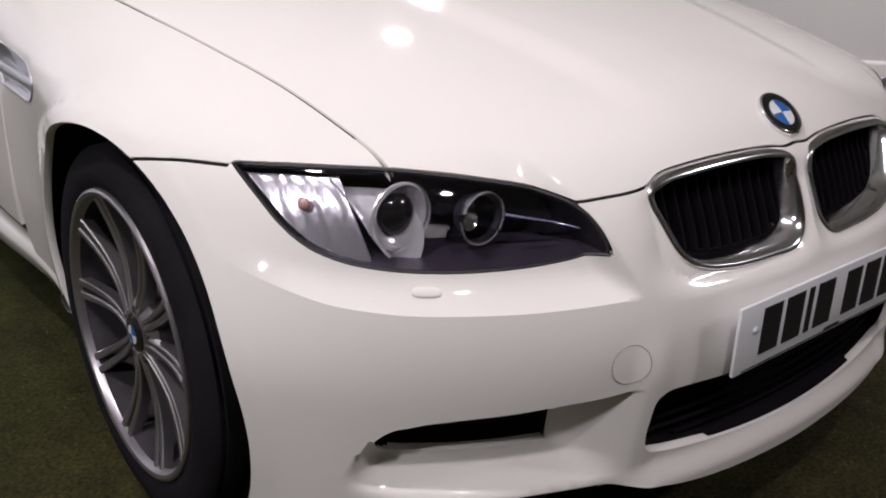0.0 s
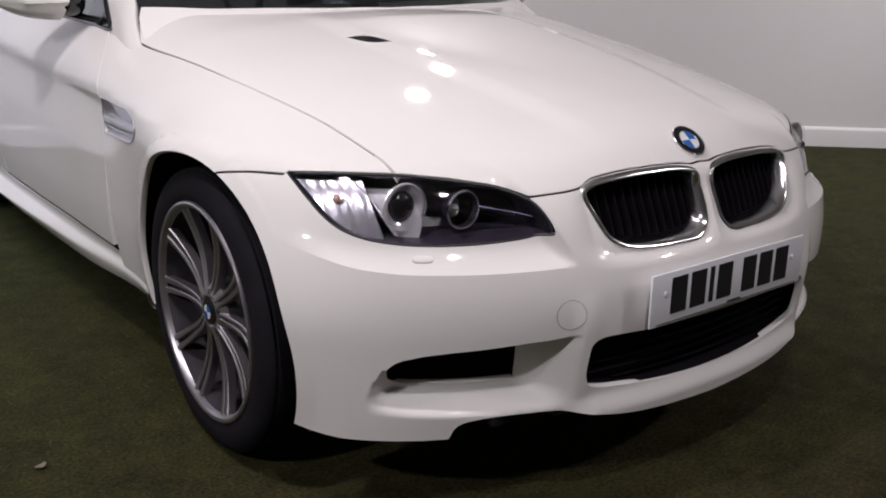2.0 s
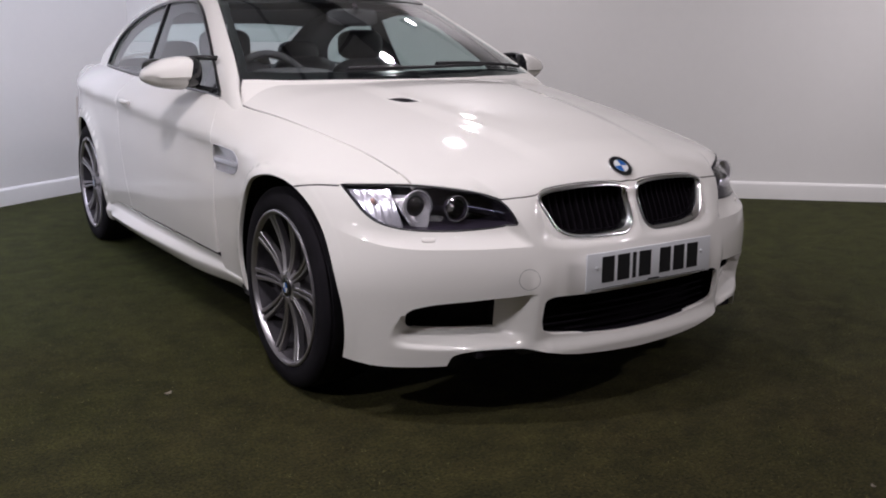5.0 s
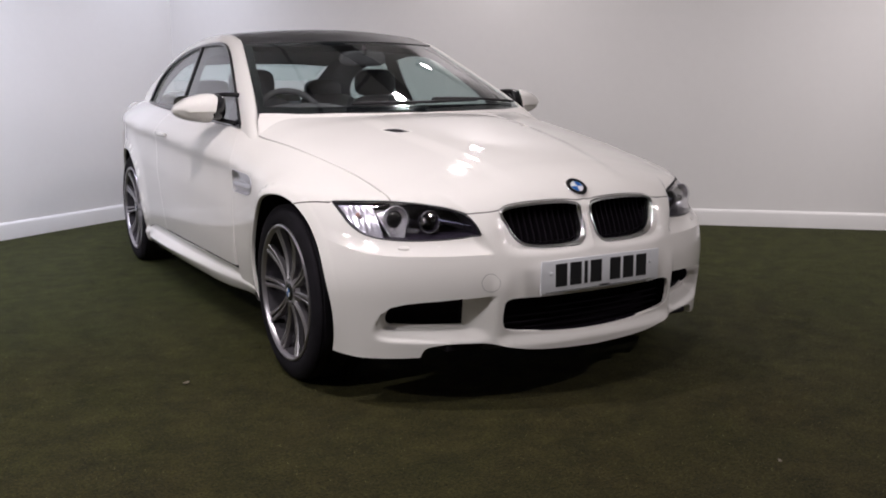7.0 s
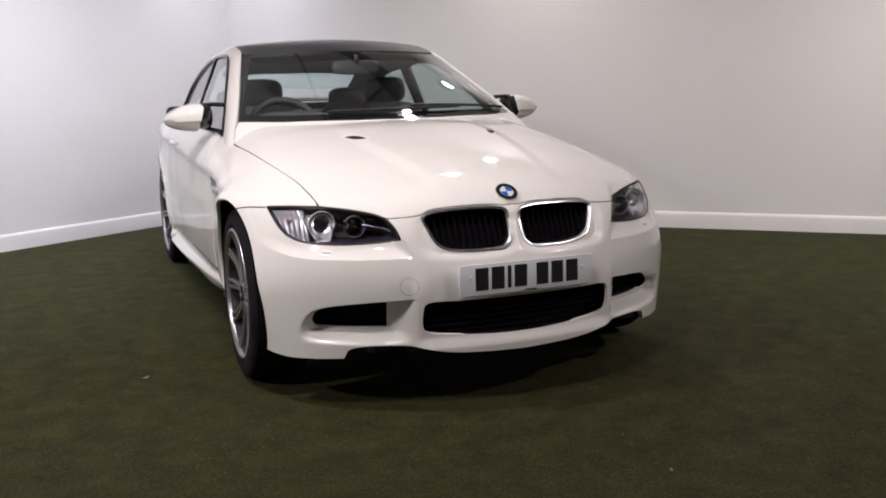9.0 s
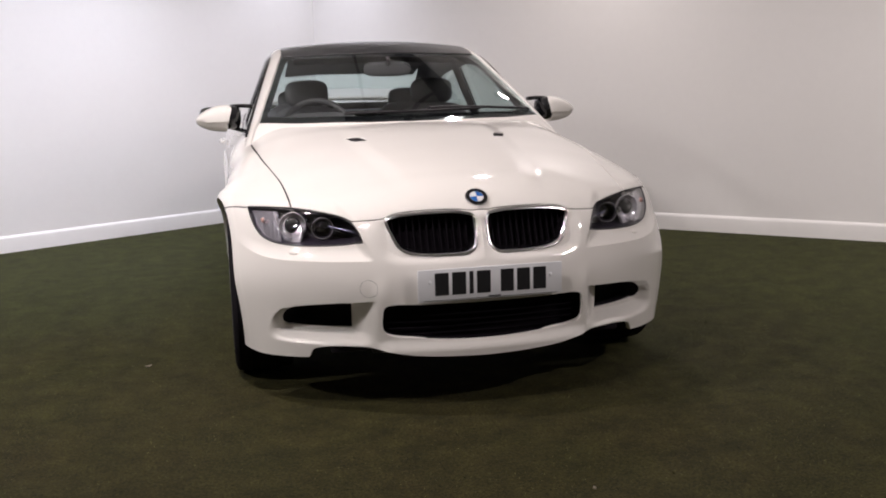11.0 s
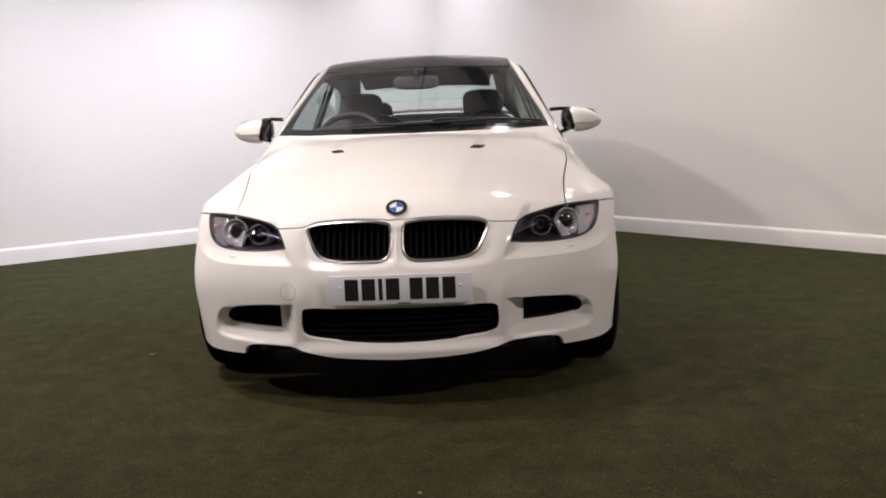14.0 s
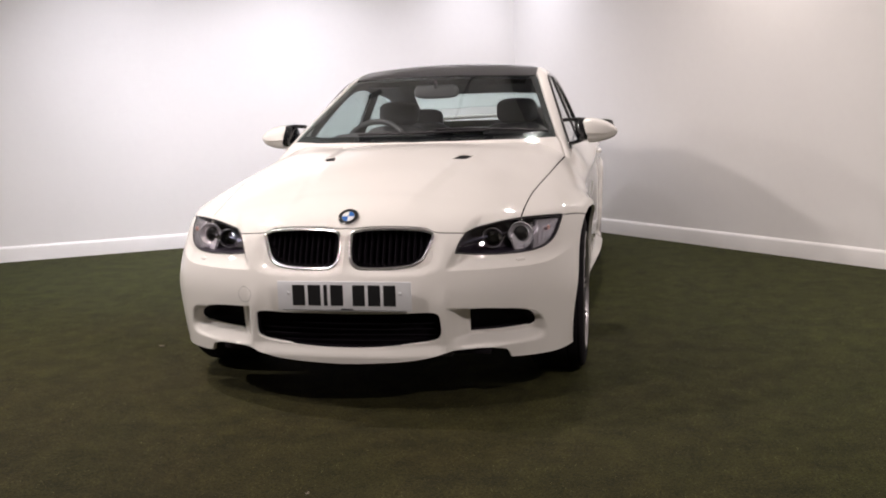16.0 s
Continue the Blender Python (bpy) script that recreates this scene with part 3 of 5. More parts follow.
# front bumper: seam to the wing, wheel arch, lower edge, with its openings
seam_fb = on_front(outline([(0.44, 0.662), (0.40, 0.664), (0.36, 0.666), (0.33, 0.670)], 0.008, closed=False))
kidney3 = on_front(grow(KIDNEY, 0.002))
lamp3 = on_front(LAMP)
bump_top = on_front(outline([(0, 0.688), (0.03, 0.686), (0.06, 0.690), (0.152, 0.693), (0.25, 0.689), (0.302, 0.682), (0.33, 0.670), (0.36, 0.666), (0.40, 0.664), (0.437, 0.662)], 0.008, closed=False))
i_tip = int(np.argmin(LAMP[:, 0]))
i_in = int(np.argmin(np.abs(LAMP[:i_tip, 0] - 0.44)))
lamp_low = on_front(np.concatenate([grow(LAMP, 0.003)[i_in:], grow(LAMP, 0.003)[:1]]))
wing_low = on_side(outline([(-0.275, 0.688), (-0.216, 0.686), (-0.165, 0.680), (-0.1295, 0.6735)], 0.008, closed=False))
arch_f = on_side(arc(0, 111, 202, ARCH))
low = on_front(outline([(0.80, 0.188, 1), (0.76, 0.183), (0.68, 0.186), (0.602, 0.192, 1), (0.588, 0.222), (0.53, 0.237), (0.464, 0.239), (0.385, 0.234), (0.333, 0.221), (0.27, 0.209), (0.17, 0.20), (0, 0.194)], 0.01, closed=False))
bumper_loop = both(np.concatenate([bump_top, lamp_low, wing_low, arch_f, low]))
mouth3 = on_front(MOUTH)
intake3 = on_front(INTAKE)
kb = on_front(grow(KIDNEY, -0.002))
folds = []
for d, far in ((-0.0045, 0.712), (0.0045, 0.716)):
    cx = np.linspace(0.385, far, 90)
    folds += [on_front(np.stack([cx, UNDER(cx) + d], 1)) * (s, 1, 1) for s in (1, -1)]
lx = np.linspace(0.40, 0.815, 90)
folds += [on_front(np.stack([lx, LEDGE(lx)], 1)) * (s, 1, 1) for s in (1, -1)]
bumper = part("front_bumper", panel_mesh("front_bumper", body, "front", [bumper_loop, both(mouth3)[:-1], intake3, intake3 * (-1, 1, 1), kb, kb * (-1, 1, 1)], 0.0085, 0.016, creases=folds), PAINT, car)

for sg in (1, -1):
    flip = np.array((sg, 1, 1))
    # wing
    tl = on_top(hood_side + (0.003, 0))
    lt2 = on_front(outline([(0.634, 0.703), (0.70, 0.702), (0.772, 0.697)], 0.008, closed=False))[::-1]
    wl = on_side(outline([(-0.275, 0.693), (-0.216, 0.691), (-0.165, 0.685), (-0.127, 0.6785)], 0.008, closed=False))[::-1]
    back = on_side(outline([(0.40, 0.25), (0.62, 0.25), (0.66, 0.40), (0.675, 0.6), (0.68, 0.75), (0.72, 0.83), (0.80, 0.884)], 0.012, closed=False))
    arch_back = on_side(arc(0, 109.7, -14, ARCH))
    wing_loop = np.concatenate([tl, back[::-1], arch_back[::-1], wl[0:], lt2])
    svent = on_side(outline(WING_VENT, 0.008))
    part("front_wing", panel_mesh("front_wing", body, "fender", [wing_loop, svent], 0.014, 0.014, sign=sg), PAINT, car)

    # dark rubber seals deep in the joints
    for nm, line, dz in (("hood_joint", on_top(hood_side[8:]), 0.007), ("wing_joint", wl, 0.006)):
        nrm = grad(body, line)
        part("joint_seal", mirrored(sweep(line - nrm * dz - (0, 0, 0.0015 if nm == "wing_joint" else 0), 0.0035, 6, False, "joint_seal"), sg), CAVITY, car)
front_joint = both(np.concatenate([kt, lt[:-5]]))
front_joint = np.concatenate([front_joint[len(front_joint) // 2:], front_joint[:len(front_joint) // 2]])
part("joint_seal", sweep(front_joint - grad(body, front_joint) * 0.008 - (0, 0, 0.002), 0.0055, 6, False, "joint_seal"), CAVITY, car)

# ---- flanks, sills, tail ----
for sg in (1, -1):
    belt = np.stack([np.linspace(0.815, 2.03, 60), BELT(np.linspace(0.815, 2.03, 60)) - 0.004], 1)
    rear = outline([(2.035, 0.93), (2.035, 0.82), (2.01, 0.66), (1.955, 0.5), (1.90, 0.38), (1.87, 0.312, 1), (1.4, 0.312), (0.694, 0.312, 1), (0.6785, 0.6), (0.6835, 0.75), (0.724, 0.831), (0.803, 0.8855)], 0.014, closed=False)
    door = part("door", panel_mesh("door", body, "side", [on_side(np.concatenate([belt, rear]))], 0.02, 0.014, sign=sg), PAINT, car)
    # handle: a bar on two feet over a shallow cup
    hp = on_side(np.stack([np.linspace(1.745, 1.92, 12), 0.826 + 0.0085 * np.linspace(0, 1, 12)], 1))
    hp[:, 0] += 0.026 * np.sin(np.linspace(0.25, math.pi - 0.25, 12)) ** 0.5
    hm = sweep(hp, 0.012 * np.sin(np.linspace(0.7, math.pi - 0.7, 12)), 12, False, "door_handle", 1.1)
    part("door_handle", mirrored(hm, sg), PAINT, door, "white painted pull handle")
    # sill with its ledge
    sy = np.linspace(0.375, 2.37, 60)
    up3 = on_side(np.stack([sy, np.full(60, 0.302)], 1)) + (0.004, 0, 0)
    rows = []
    # the flare of the ledge grows towards the rear and dies out before the wheel
    flare = (0.05 + 0.95 * step(0.6, 2.0, sy)) * (1 - 0.85 * step(2.16, 2.34, sy))
    lift_ = 0.040 * (1 - step(0.4, 1.1, sy))
    for dx, out, z in ((-0.004, 0.0, 0.306), (-0.011, 0.0, 0.301), (-0.013, 0.0, 0.290), (-0.014, 0.0, 0.266), (-0.011, 0.004, 0.259), (-0.006, 0.034, 0.238),
                       (-0.006, 0.037, 0.232), (-0.008, 0.034, 0.222), (-0.014, 0.018, 0.192), (-0.026, 0.006, 0.176), (-0.09, 0.0, 0.172)):
        r = up3.copy()
        r[:, 0] += dx + out * flare
        r[:, 2] = z + lift_ * np.clip((0.30 - z) / 0.12, 0, 1)
        rows.append(r)
    verts = np.concatenate(rows)
    n = 60
    sill = mesh_of("sill", verts.tolist(), [(k * n + i, k * n + i + 1, (k + 1) * n + i + 1, (k + 1) * n + i) for k in range(len(rows) - 1) for i in range(n - 1)])
    angle_smooth(sill, 50)
    part("side_skirt", mirrored(sill, -sg), PAINT, car)
    # rear quarter
    qa = on_side(arc(AXLE, 196, -14, ARCH))
    qb = on_side(outline([(3.15, 0.24, 1), (3.55, 0.27), (3.62, 0.5), (3.62, 0.8), (3.58, 0.96, 1), (3.2, 0.975)], 0.02, closed=False))
    qy = np.linspace(3.1, 2.045, 50)
    qt = on_side(np.stack([qy, BELT(qy) - 0.004], 1))
    qd = on_side(outline([(2.041, 0.93), (2.041, 0.82), (2.016, 0.66), (1.961, 0.5), (1.906, 0.38), (1.876, 0.308, 1), (2.2, 0.30), (2.38, 0.25, 1)], 0.014, closed=False))
    part("rear_wing", panel_mesh("rear_wing", body, "side", [np.concatenate([qa, qb, qt, qd])], 0.022, 0.014, sign=sg), PAINT, car)

    # cabin frame: screen pillar, roof rail and rear pillar in one pressing
    ws_edge = outline([(0.735, 0.60), (0.712, 0.695), (0.692, 0.742), (0.649, 0.90), (0.587, 1.16), (0.537, 1.375), (0.525, 1.43, 1), (0.515, 1.7), (0.50, 2.1), (0.475, 2.5, 1), (0.50, 2.8), (0.52, 3.1)], 0.02, closed=False)
    we = on_top(ws_edge, cabin, 0.7)
    be = np.linspace(3.1, 0.60, 94)
    bl = np.stack([be, BELT(be) - 0.012 - 0.04 * (1 - step(0.6, 0.8, be))], 1)
    blo = on_side(bl, cabin)
    win = outline([(0.80, 0.897, 1), (1.1, 0.908), (1.6, 0.923), (2.2, 0.948), (2.835, 0.974, 1), (2.80, 1.06), (2.72, 1.135), (2.55, 1.20), (2.3, 1.252), (2.0, 1.284), (1.72, 1.290), (1.52, 1.280), (1.40, 1.245), (1.2, 1.14), (1.0, 1.02)], 0.02)
    w3 = on_side(win, cabin)
    frame_me = panel_mesh("cabin_frame", cabin, "cab", [np.concatenate([we, blo]), w3], 0.02, 0.02, sign=sg)
    part("cabin_frame", frame_me, PAINT, car)
    # black weather strip, side panes and middle post
    part("window_trim", mirrored(sweep(w3 + (0.002, 0, 0), 0.009, 8, True, "window_trim"), sg), GLOSSBLACK, car)
    wi = grow(win, -0.004)
    y_b = 1.955
    front_pts = wi[wi[:, 0] < y_b]
    rear_pts = wi[wi[:, 0] >= y_b + 0.03]
    k = int(np.argmax(np.linalg.norm(np.roll(front_pts, -1, 0) - front_pts, axis=1)))
    front_pts = np.roll(front_pts, -k - 1, 0)
    pane = part("side_window", panel_mesh("side_window", cabin, "side", [on_side(front_pts, cabin)], 0.04, 0.004, -0.006, sg), GLASS, car)
    pane.visible_shadow = False
    pane = part("quarter_window", panel_mesh("quarter_window", cabin, "side", [on_side(rear_pts, cabin)], 0.04, 0.004, -0.006, sg), GLASS, car)
    pane.visible_shadow = False
    post = on_side(np.array([(1.97 - 0.012 * (i / 10), z) for i, z in enumerate(np.linspace(0.935, 1.285, 11))]), cabin)
    part("middle_post", mirrored(sweep(post + (-0.004, 0, 0), 0.020, 8, False, "middle_post", 0.4, (1, 0, 0.4)), sg), GLOSSBLACK, car)
    sail = outline([(0.800, 0.900, 1), (1.02, 0.908, 1), (1.01, 1.018, 1)], 0.015)
    part("mirror_sail", panel_mesh("mirror_sail", cabin, "side", [on_side(sail, cabin)], 0.02, 0.006, 0.004, sg), GLOSSBLACK, car)

    # door mirror: painted shell, black housing, two arms, glass
    shell = soft_box("mirror_shell", (0.215, 0.175, 0.140), (0, 0, 0), 2.6, 24)
    bm = bmesh.new()
    bm.from_mesh(shell)
    for v in bm.verts:
        q = max((v.co.x + 0.1075) / 0.215, 0)
        v.co.z *= 1 - 0.50 * q ** 2.2
        v.co.z -= 0.012 * q * q
        if v.co.z < -0.018:
            v.co.y += 0.012
        v.co.y += 0.30 * v.co.x
        v.co.y = min(v.co.y, 0.06 + 0.30 * v.co.x)
    geo = bmesh.ops.bisect_plane(bm, geom=bm.verts[:] + bm.edges[:] + bm.faces[:], plane_co=(-0.055, 0, 0), plane_no=(-1, 0, -0.25), clear_outer=True)
    cut = [e for e in geo["geom_cut"] if isinstance(e, bmesh.types.BMEdge)]
    bmesh.ops.holes_fill(bm, edges=cut)
    bm.to_mesh(shell)
    bm.free()
    at = Matrix.Translation((0.872, 1.0, 0.982))
    shell.transform(at)
    mirror = part("door_mirror", mirrored(angle_smooth(shell, 50), sg), PAINT, car)
    inner = soft_box("mirror_housing", (0.09, 0.15, 0.118), (0.806, 0.985, 0.985), 3.0, 14)
    part("mirror_housing", mirrored(inner, sg), GLOSSBLACK, mirror, "gloss black inner housing")
    for p in ([(0.815, 0.98, 1.035), (0.76, 0.96, 1.04), (0.70, 0.945, 1.036)], [(0.83, 0.99, 0.945), (0.775, 0.955, 0.925), (0.735, 0.90, 0.912)]):
        q = outline([(a, b) for a, b, _ in p], 0.008, closed=False)
        z = np.interp(np.linspace(0, 1, len(q)), np.linspace(0, 1, 3), [c for *_, c in p])
        part("mirror_arm", mirrored(sweep(np.column_stack([q, z]), 0.013, 10, False, "mirror_arm", 0.8), sg), GLOSSBLACK, mirror, "gloss black arm")
    part("mirror_glass", mirrored(soft_box("mirror_glass", (0.16, 0.008, 0.10), (0.885, 1.066, 0.985), 4, 12, turn=Euler((0, 0, radians(19))).to_matrix().to_4x4()), sg), MIRRORGLASS, mirror)

    # wing vent: recessed cup, bright bar
    cup = on_side(outline(WING_VENT, 0.008))
    cen = cup.mean(0)
    deep = cen + (cup - cen) * (1, 0.90, 0.82) - (0.014, 0, 0)
    sv = part("wing_vent", rings_mesh("wing_vent", [cup - (0.004, 0, 0), deep], True, sign=sg), SATIN, car, "recessed side vent")
    part("vent_bar", mirrored(bm_mesh(box_bm((0.02, 0.25, 0.026), (cen[0] - 0.014, cen[1] + 0.01, cen[2] - 0.012), 0.007, 3), "vent_bar"), sg), SATIN, sv, "satin chrome bar")
    pr = cen + (cup - cen) * (1, 1.0, 1.0)
    part("vent_frame", mirrored(sweep(pr + (0.001, 0, 0), 0.0016, 8, True, "vent_frame"), sg), SATIN, sv)

# inner lining of the cabin sides: roof rail, wide middle pillar, rear pillar
for sg in (1, -1):
    top_in = on_top(outline([(0.50, 1.40), (0.50, 1.7), (0.485, 2.1), (0.46, 2.5), (0.49, 2.8), (0.51, 3.05)], 0.03, closed=False), cabin, 0.7)
    by_ = np.linspace(3.05, 0.95, 70)
    low_in = on_side(np.stack([by_, BELT(by_) - 0.03], 1), cabin)
    pil = on_top(outline([(0.640, 0.95), (0.57, 1.2), (0.515, 1.38)], 0.03, closed=False), cabin, 0.7)
    front_hole = outline([(0.98, 0.905, 1), (1.3, 0.914), (1.6, 0.923), (1.86, 0.934, 1), (1.89, 1.10), (1.90, 1.225, 1), (1.72, 1.245), (1.54, 1.236), (1.42, 1.205), (1.22, 1.105), (1.06, 1.0)], 0.025)
    rear_hole = outline([(2.04, 0.945, 1), (2.4, 0.957), (2.74, 0.972, 1), (2.70, 1.05), (2.58, 1.125), (2.35, 1.19), (2.05, 1.222, 1)], 0.025)
    part("pillar_trim", panel_mesh("pillar_trim", cabin, "cab", [np.concatenate([pil, top_in, low_in]), on_side(front_hole, cabin), on_side(rear_hole, cabin)], 0.03, 0.004, -0.028, sg), TRIM, car, "dark inner pillar lining")

# glass, roof, tail
ws_half = np.concatenate([outline([(0, 0.50), (0.2, 0.522), (0.38, 0.573), (0.52, 0.630), (0.684, 0.727, 1), (0.641, 0.90), (0.579, 1.16), (0.531, 1.375, 1), (0.45, 1.315), (0.3, 1.24), (0.15, 1.20), (0, 1.185)], 0.02, closed=False)])
screen = part("windscreen", panel_mesh("windscreen", cabin, "top", [both(on_top(ws_half, cabin, 0.7))[:-1]], 0.05, 0.005, -0.004), GLASS, car)
screen.visible_shadow = False
# dark painted band round the glass
inner = np.concatenate([outline([(0, 0.57), (0.2, 0.587), (0.38, 0.634), (0.52, 0.69), (0.645, 0.768, 1), (0.610, 0.90), (0.551, 1.15), (0.503, 1.335, 1), (0.42, 1.275), (0.3, 1.215), (0.15, 1.178), (0, 1.163)], 0.02, closed=False)])
part("windscreen_band", panel_mesh("windscreen_band", cabin, "top", [both(on_top(ws_half, cabin, 0.7))[:-1], both(on_top(inner, cabin, 0.7))[:-1]], 0.03, 0.003, -0.009), GLOSSBLACK, screen)
# painted scuttle between the hood's rear edge and the glass
sc_half = outline([(0, 0.503), (0.2, 0.524), (0.38, 0.574), (0.52, 0.629), (0.60, 0.675), (0.682, 0.725, 1), (0.703, 0.69), (0.722, 0.61, 1), (0.52, 0.535), (0.30, 0.46), (0, 0.42)], 0.02, closed=False)
part("scuttle", panel_mesh("scuttle", cabin, "top", [both(on_top(sc_half, cabin, 0.6))[:-1]], 0.02, 0.004, -0.003), PAINT, car)
roof_half = outline([(0, 1.190), (0.15, 1.205), (0.3, 1.245), (0.45, 1.320), (0.522, 1.375, 1), (0.522, 1.43), (0.511, 1.7), (0.496, 2.1), (0.471, 2.49, 1), (0.3, 2.53), (0, 2.55)], 0.02, closed=False)
part("roof", panel_mesh("roof", cabin, "top", [both(on_top(roof_half, cabin, 0.7))[:-1]], 0.04, 0.012), CARBON, car, "black carbon-fibre roof")
rg_half = outline([(0, 2.565), (0.3, 2.545), (0.465, 2.51, 1), (0.49, 2.8), (0.51, 3.08, 1), (0.3, 3.15), (0, 3.17)], 0.03, closed=False)
rg = part("rear_window", panel_mesh("rear_window", cabin, "top", [both(on_top(rg_half, cabin, 0.7))[:-1]], 0.06, 0.005), GLASS, car)
rg.visible_shadow = False
deck = outline([(0, 3.10), (0.3, 3.09), (0.60, 3.03), (0.60, 3.2), (0.56, 3.5), (0.45, 3.68), (0, 3.74)], 0.03, closed=False)
part("boot_lid", panel_mesh("boot_lid", body, "top", [both(on_top(deck))[:-1]], 0.05, 0.015), PAINT, car)
tq = np.linspace(-0.72, 0.72, 30)
tail_rows = []
for z, back in ((1.0, 3.66), (0.9, 3.76), (0.75, 3.80), (0.55, 3.83), (0.35, 3.80), (0.25, 3.72)):
    tail_rows.append(np.stack([tq * (1.0 if z < 0.8 else 0.86 if z < 0.95 else 0.74), back - 0.28 * np.abs(tq / 0.8) ** 2.6, np.full(30, z)], 1))
tv = np.concatenate(tail_rows)
part("rear_bumper", mesh_of("rear_bumper", tv.tolist(), [(k * 30 + i, k * 30 + i + 1, (k + 1) * 30 + i + 1, (k + 1) * 30 + i) for k in range(5) for i in range(29)]), PAINT, car)

# underside, wheel housings, dark bay behind the openings
under = box_bm((1.50, 1.95, 0.03), (0, 1.38, 0.215), 0.01)
box_bm((1.06, 0.95, 0.03), (0, -0.15, 0.225), 0.01, bm=under)
box_bm((1.10, 0.9, 0.03), (0, 2.95, 0.225), 0.01, bm=under)
part("underside", bm_mesh(under, "underside"), CAVITY, car)
part("splitter", bm_mesh(box_bm((0.78, 0.30, 0.02), (0, -0.50, 0.215), 0.006), "splitter"), BLACK, car)
for sg in (1, -1):
    for yc in (0.0, AXLE):
        prof = arc(yc, -12, 192, 0.385, 30)
        skin = on_side(np.clip(prof, (-9, 0.2), (9, 9)))[:, 0] - 0.012
        v = [(0.52 * sg, y, z) for y, z in prof] + [(x * sg, y, z) for x, (y, z) in zip(skin, prof)]
        f = [(i, i + 1, 30 + i + 1, 30 + i) for i in range(29)] + [tuple(range(30))]
        part("wheel_housing", angle_smooth(mesh_of("wheel_housing", v, f), 40), CAVITY, car)
bay = box_bm((1.18, 0.06, 0.40), (0, -0.38, 0.42), 0.01)
box_bm((1.0, 0.8, 0.02), (0, 0.08, 0.68), 0.005, bm=bay)
part("bay_bulkhead", bm_mesh(bay, "bay_bulkhead"), CAVITY, car)


# ---- wheels ----
def build_wheel(parent):
    rim = lathe([(0.107, 0.2535), (0.109, 0.249), (0.107, 0.243), (0.101, 0.2385), (0.094, 0.236), (0.094, 0.257), (0.095, 0.257)], 96, name="wheel", closed=True)
    w = part("wheel", rim, ALLOY, parent, "dark grey ten-spoke alloy wheel")
    part("rim_barrel", lathe([(0.0935, 0.2358), (0.03, 0.222), (-0.05, 0.216), (-0.10, 0.224), (-0.112, 0.25), (-0.112, 0.256), (0.0935, 0.2568)], 96, name="rim_barrel", closed=True), BARREL, w, "dark inner rim barrel")
    tyre = lathe([(0.098, 0.250), (0.104, 0.258), (0.108, 0.272), (0.108, 0.288), (0.105, 0.304), (0.100, 0.315), (0.093, 0.322), (0.088, 0.3245), (0.086, 0.320), (0.080, 0.320), (0.078, 0.326), (0.045, 0.327), (0.043, 0.320), (0.037, 0.320), (0.035, 0.327),
                  (-0.035, 0.327), (-0.037, 0.320), (-0.043, 0.320), (-0.045, 0.327), (-0.085, 0.3245), (-0.11, 0.316), (-0.1225, 0.29), (-0.112, 0.252)], 96, name="tyre")
    part("tyre", tyre, RUBBER, w)
    bm = bmesh.new()
    rr = np.linspace(0.042, 0.240, 14)
    for s in (1, -1):
        rows = []
        for r in rr:
            q = (r - 0.042) / 0.198
            off = s * (0.0062 + 0.004 * q + 0.0035 * q * q)
            hw = 0.0048 + 0.0032 * q ** 1.5
            xf = 0.086 + 0.014 * q ** 1.25 - 0.012 * math.sin(math.pi * q)
            dp = 0.024 - 0.004 * q
            ring_ = [(xf - 0.0025, off - hw), (xf, off - hw + 0.0022), (xf, off + hw - 0.0022), (xf - 0.0025, off + hw), (xf - dp, off + hw * 0.8), (xf - dp, off - hw * 0.8)]
            rows.append([bm.verts.new((x, t, r)) for x, t in ring_])
        for a, b in zip(rows, rows[1:]):
            for i in range(6):
                bm.faces.new((a[i], a[(i + 1) % 6], b[(i + 1) % 6], b[i]))
        bm.faces.new(rows[0])
        bm.faces.new(rows[-1][::-1])
    bmesh.ops.recalc_face_normals(bm, faces=bm.faces)
    spoke = bm_mesh(bm, "spoke", 30)
    spoke.materials.append(ALLOY)
    for k in range(10):
        o = part("spoke", spoke, None, w)
        o.matrix_basis = Matrix.Rotation(2 * math.pi * (k + 0.25) / 10, 4, "X")
    part("hub", lathe([(0.03, 0.001), (0.03, 0.07), (0.069, 0.068), (0.078, 0.060), (0.084, 0.050), (0.086, 0.036), (0.084, 0.033), (0.084, 0.001)], 48, name="hub"), ALLOY, w)
    cap = part("centre_cap", lathe([(0.085, 0.033), (0.089, 0.031), (0.0905, 0.024), (0.0915, 0.001)], 40, name="centre_cap"), GLOSSBLACK, w, "blue and white roundel cap")
    bolts = lathe([(0.02, 0.0085), (0.0835, 0.0085), (0.0855, 0.006), (0.0855, 0.001)], 6, name="wheel_bolt")
    bolts.materials.append(STEEL)
    for k in range(5):
        o = part("wheel_bolt", bolts, None, w)
        a = 2 * math.pi * (k + 0.1) / 5
        o.matrix_basis = Matrix.Translation((0, 0.046 * math.cos(a), 0.046 * math.sin(a)))
    for k in range(4):
        bm = bmesh.new()
        c = bm.verts.new((0.0923, 0, 0))
        arcv = [bm.verts.new((0.0915, 0.017 * math.cos(a), 0.017 * math.sin(a))) for a in np.linspace(k * math.pi / 2, (k + 1) * math.pi / 2, 7)]
        for a, b in zip(arcv, arcv[1:]):
            bm.faces.new((c, a, b))
        part("roundel_quarter", bm, (BLUE, WHITE)[k % 2], w)
    part("brake_disc", lathe([(-0.005, 0.07), (-0.005, 0.178), (-0.03, 0.178), (-0.03, 0.07)], 64, name="brake_disc", closed=True), STEEL, w, "worn steel brake disc")
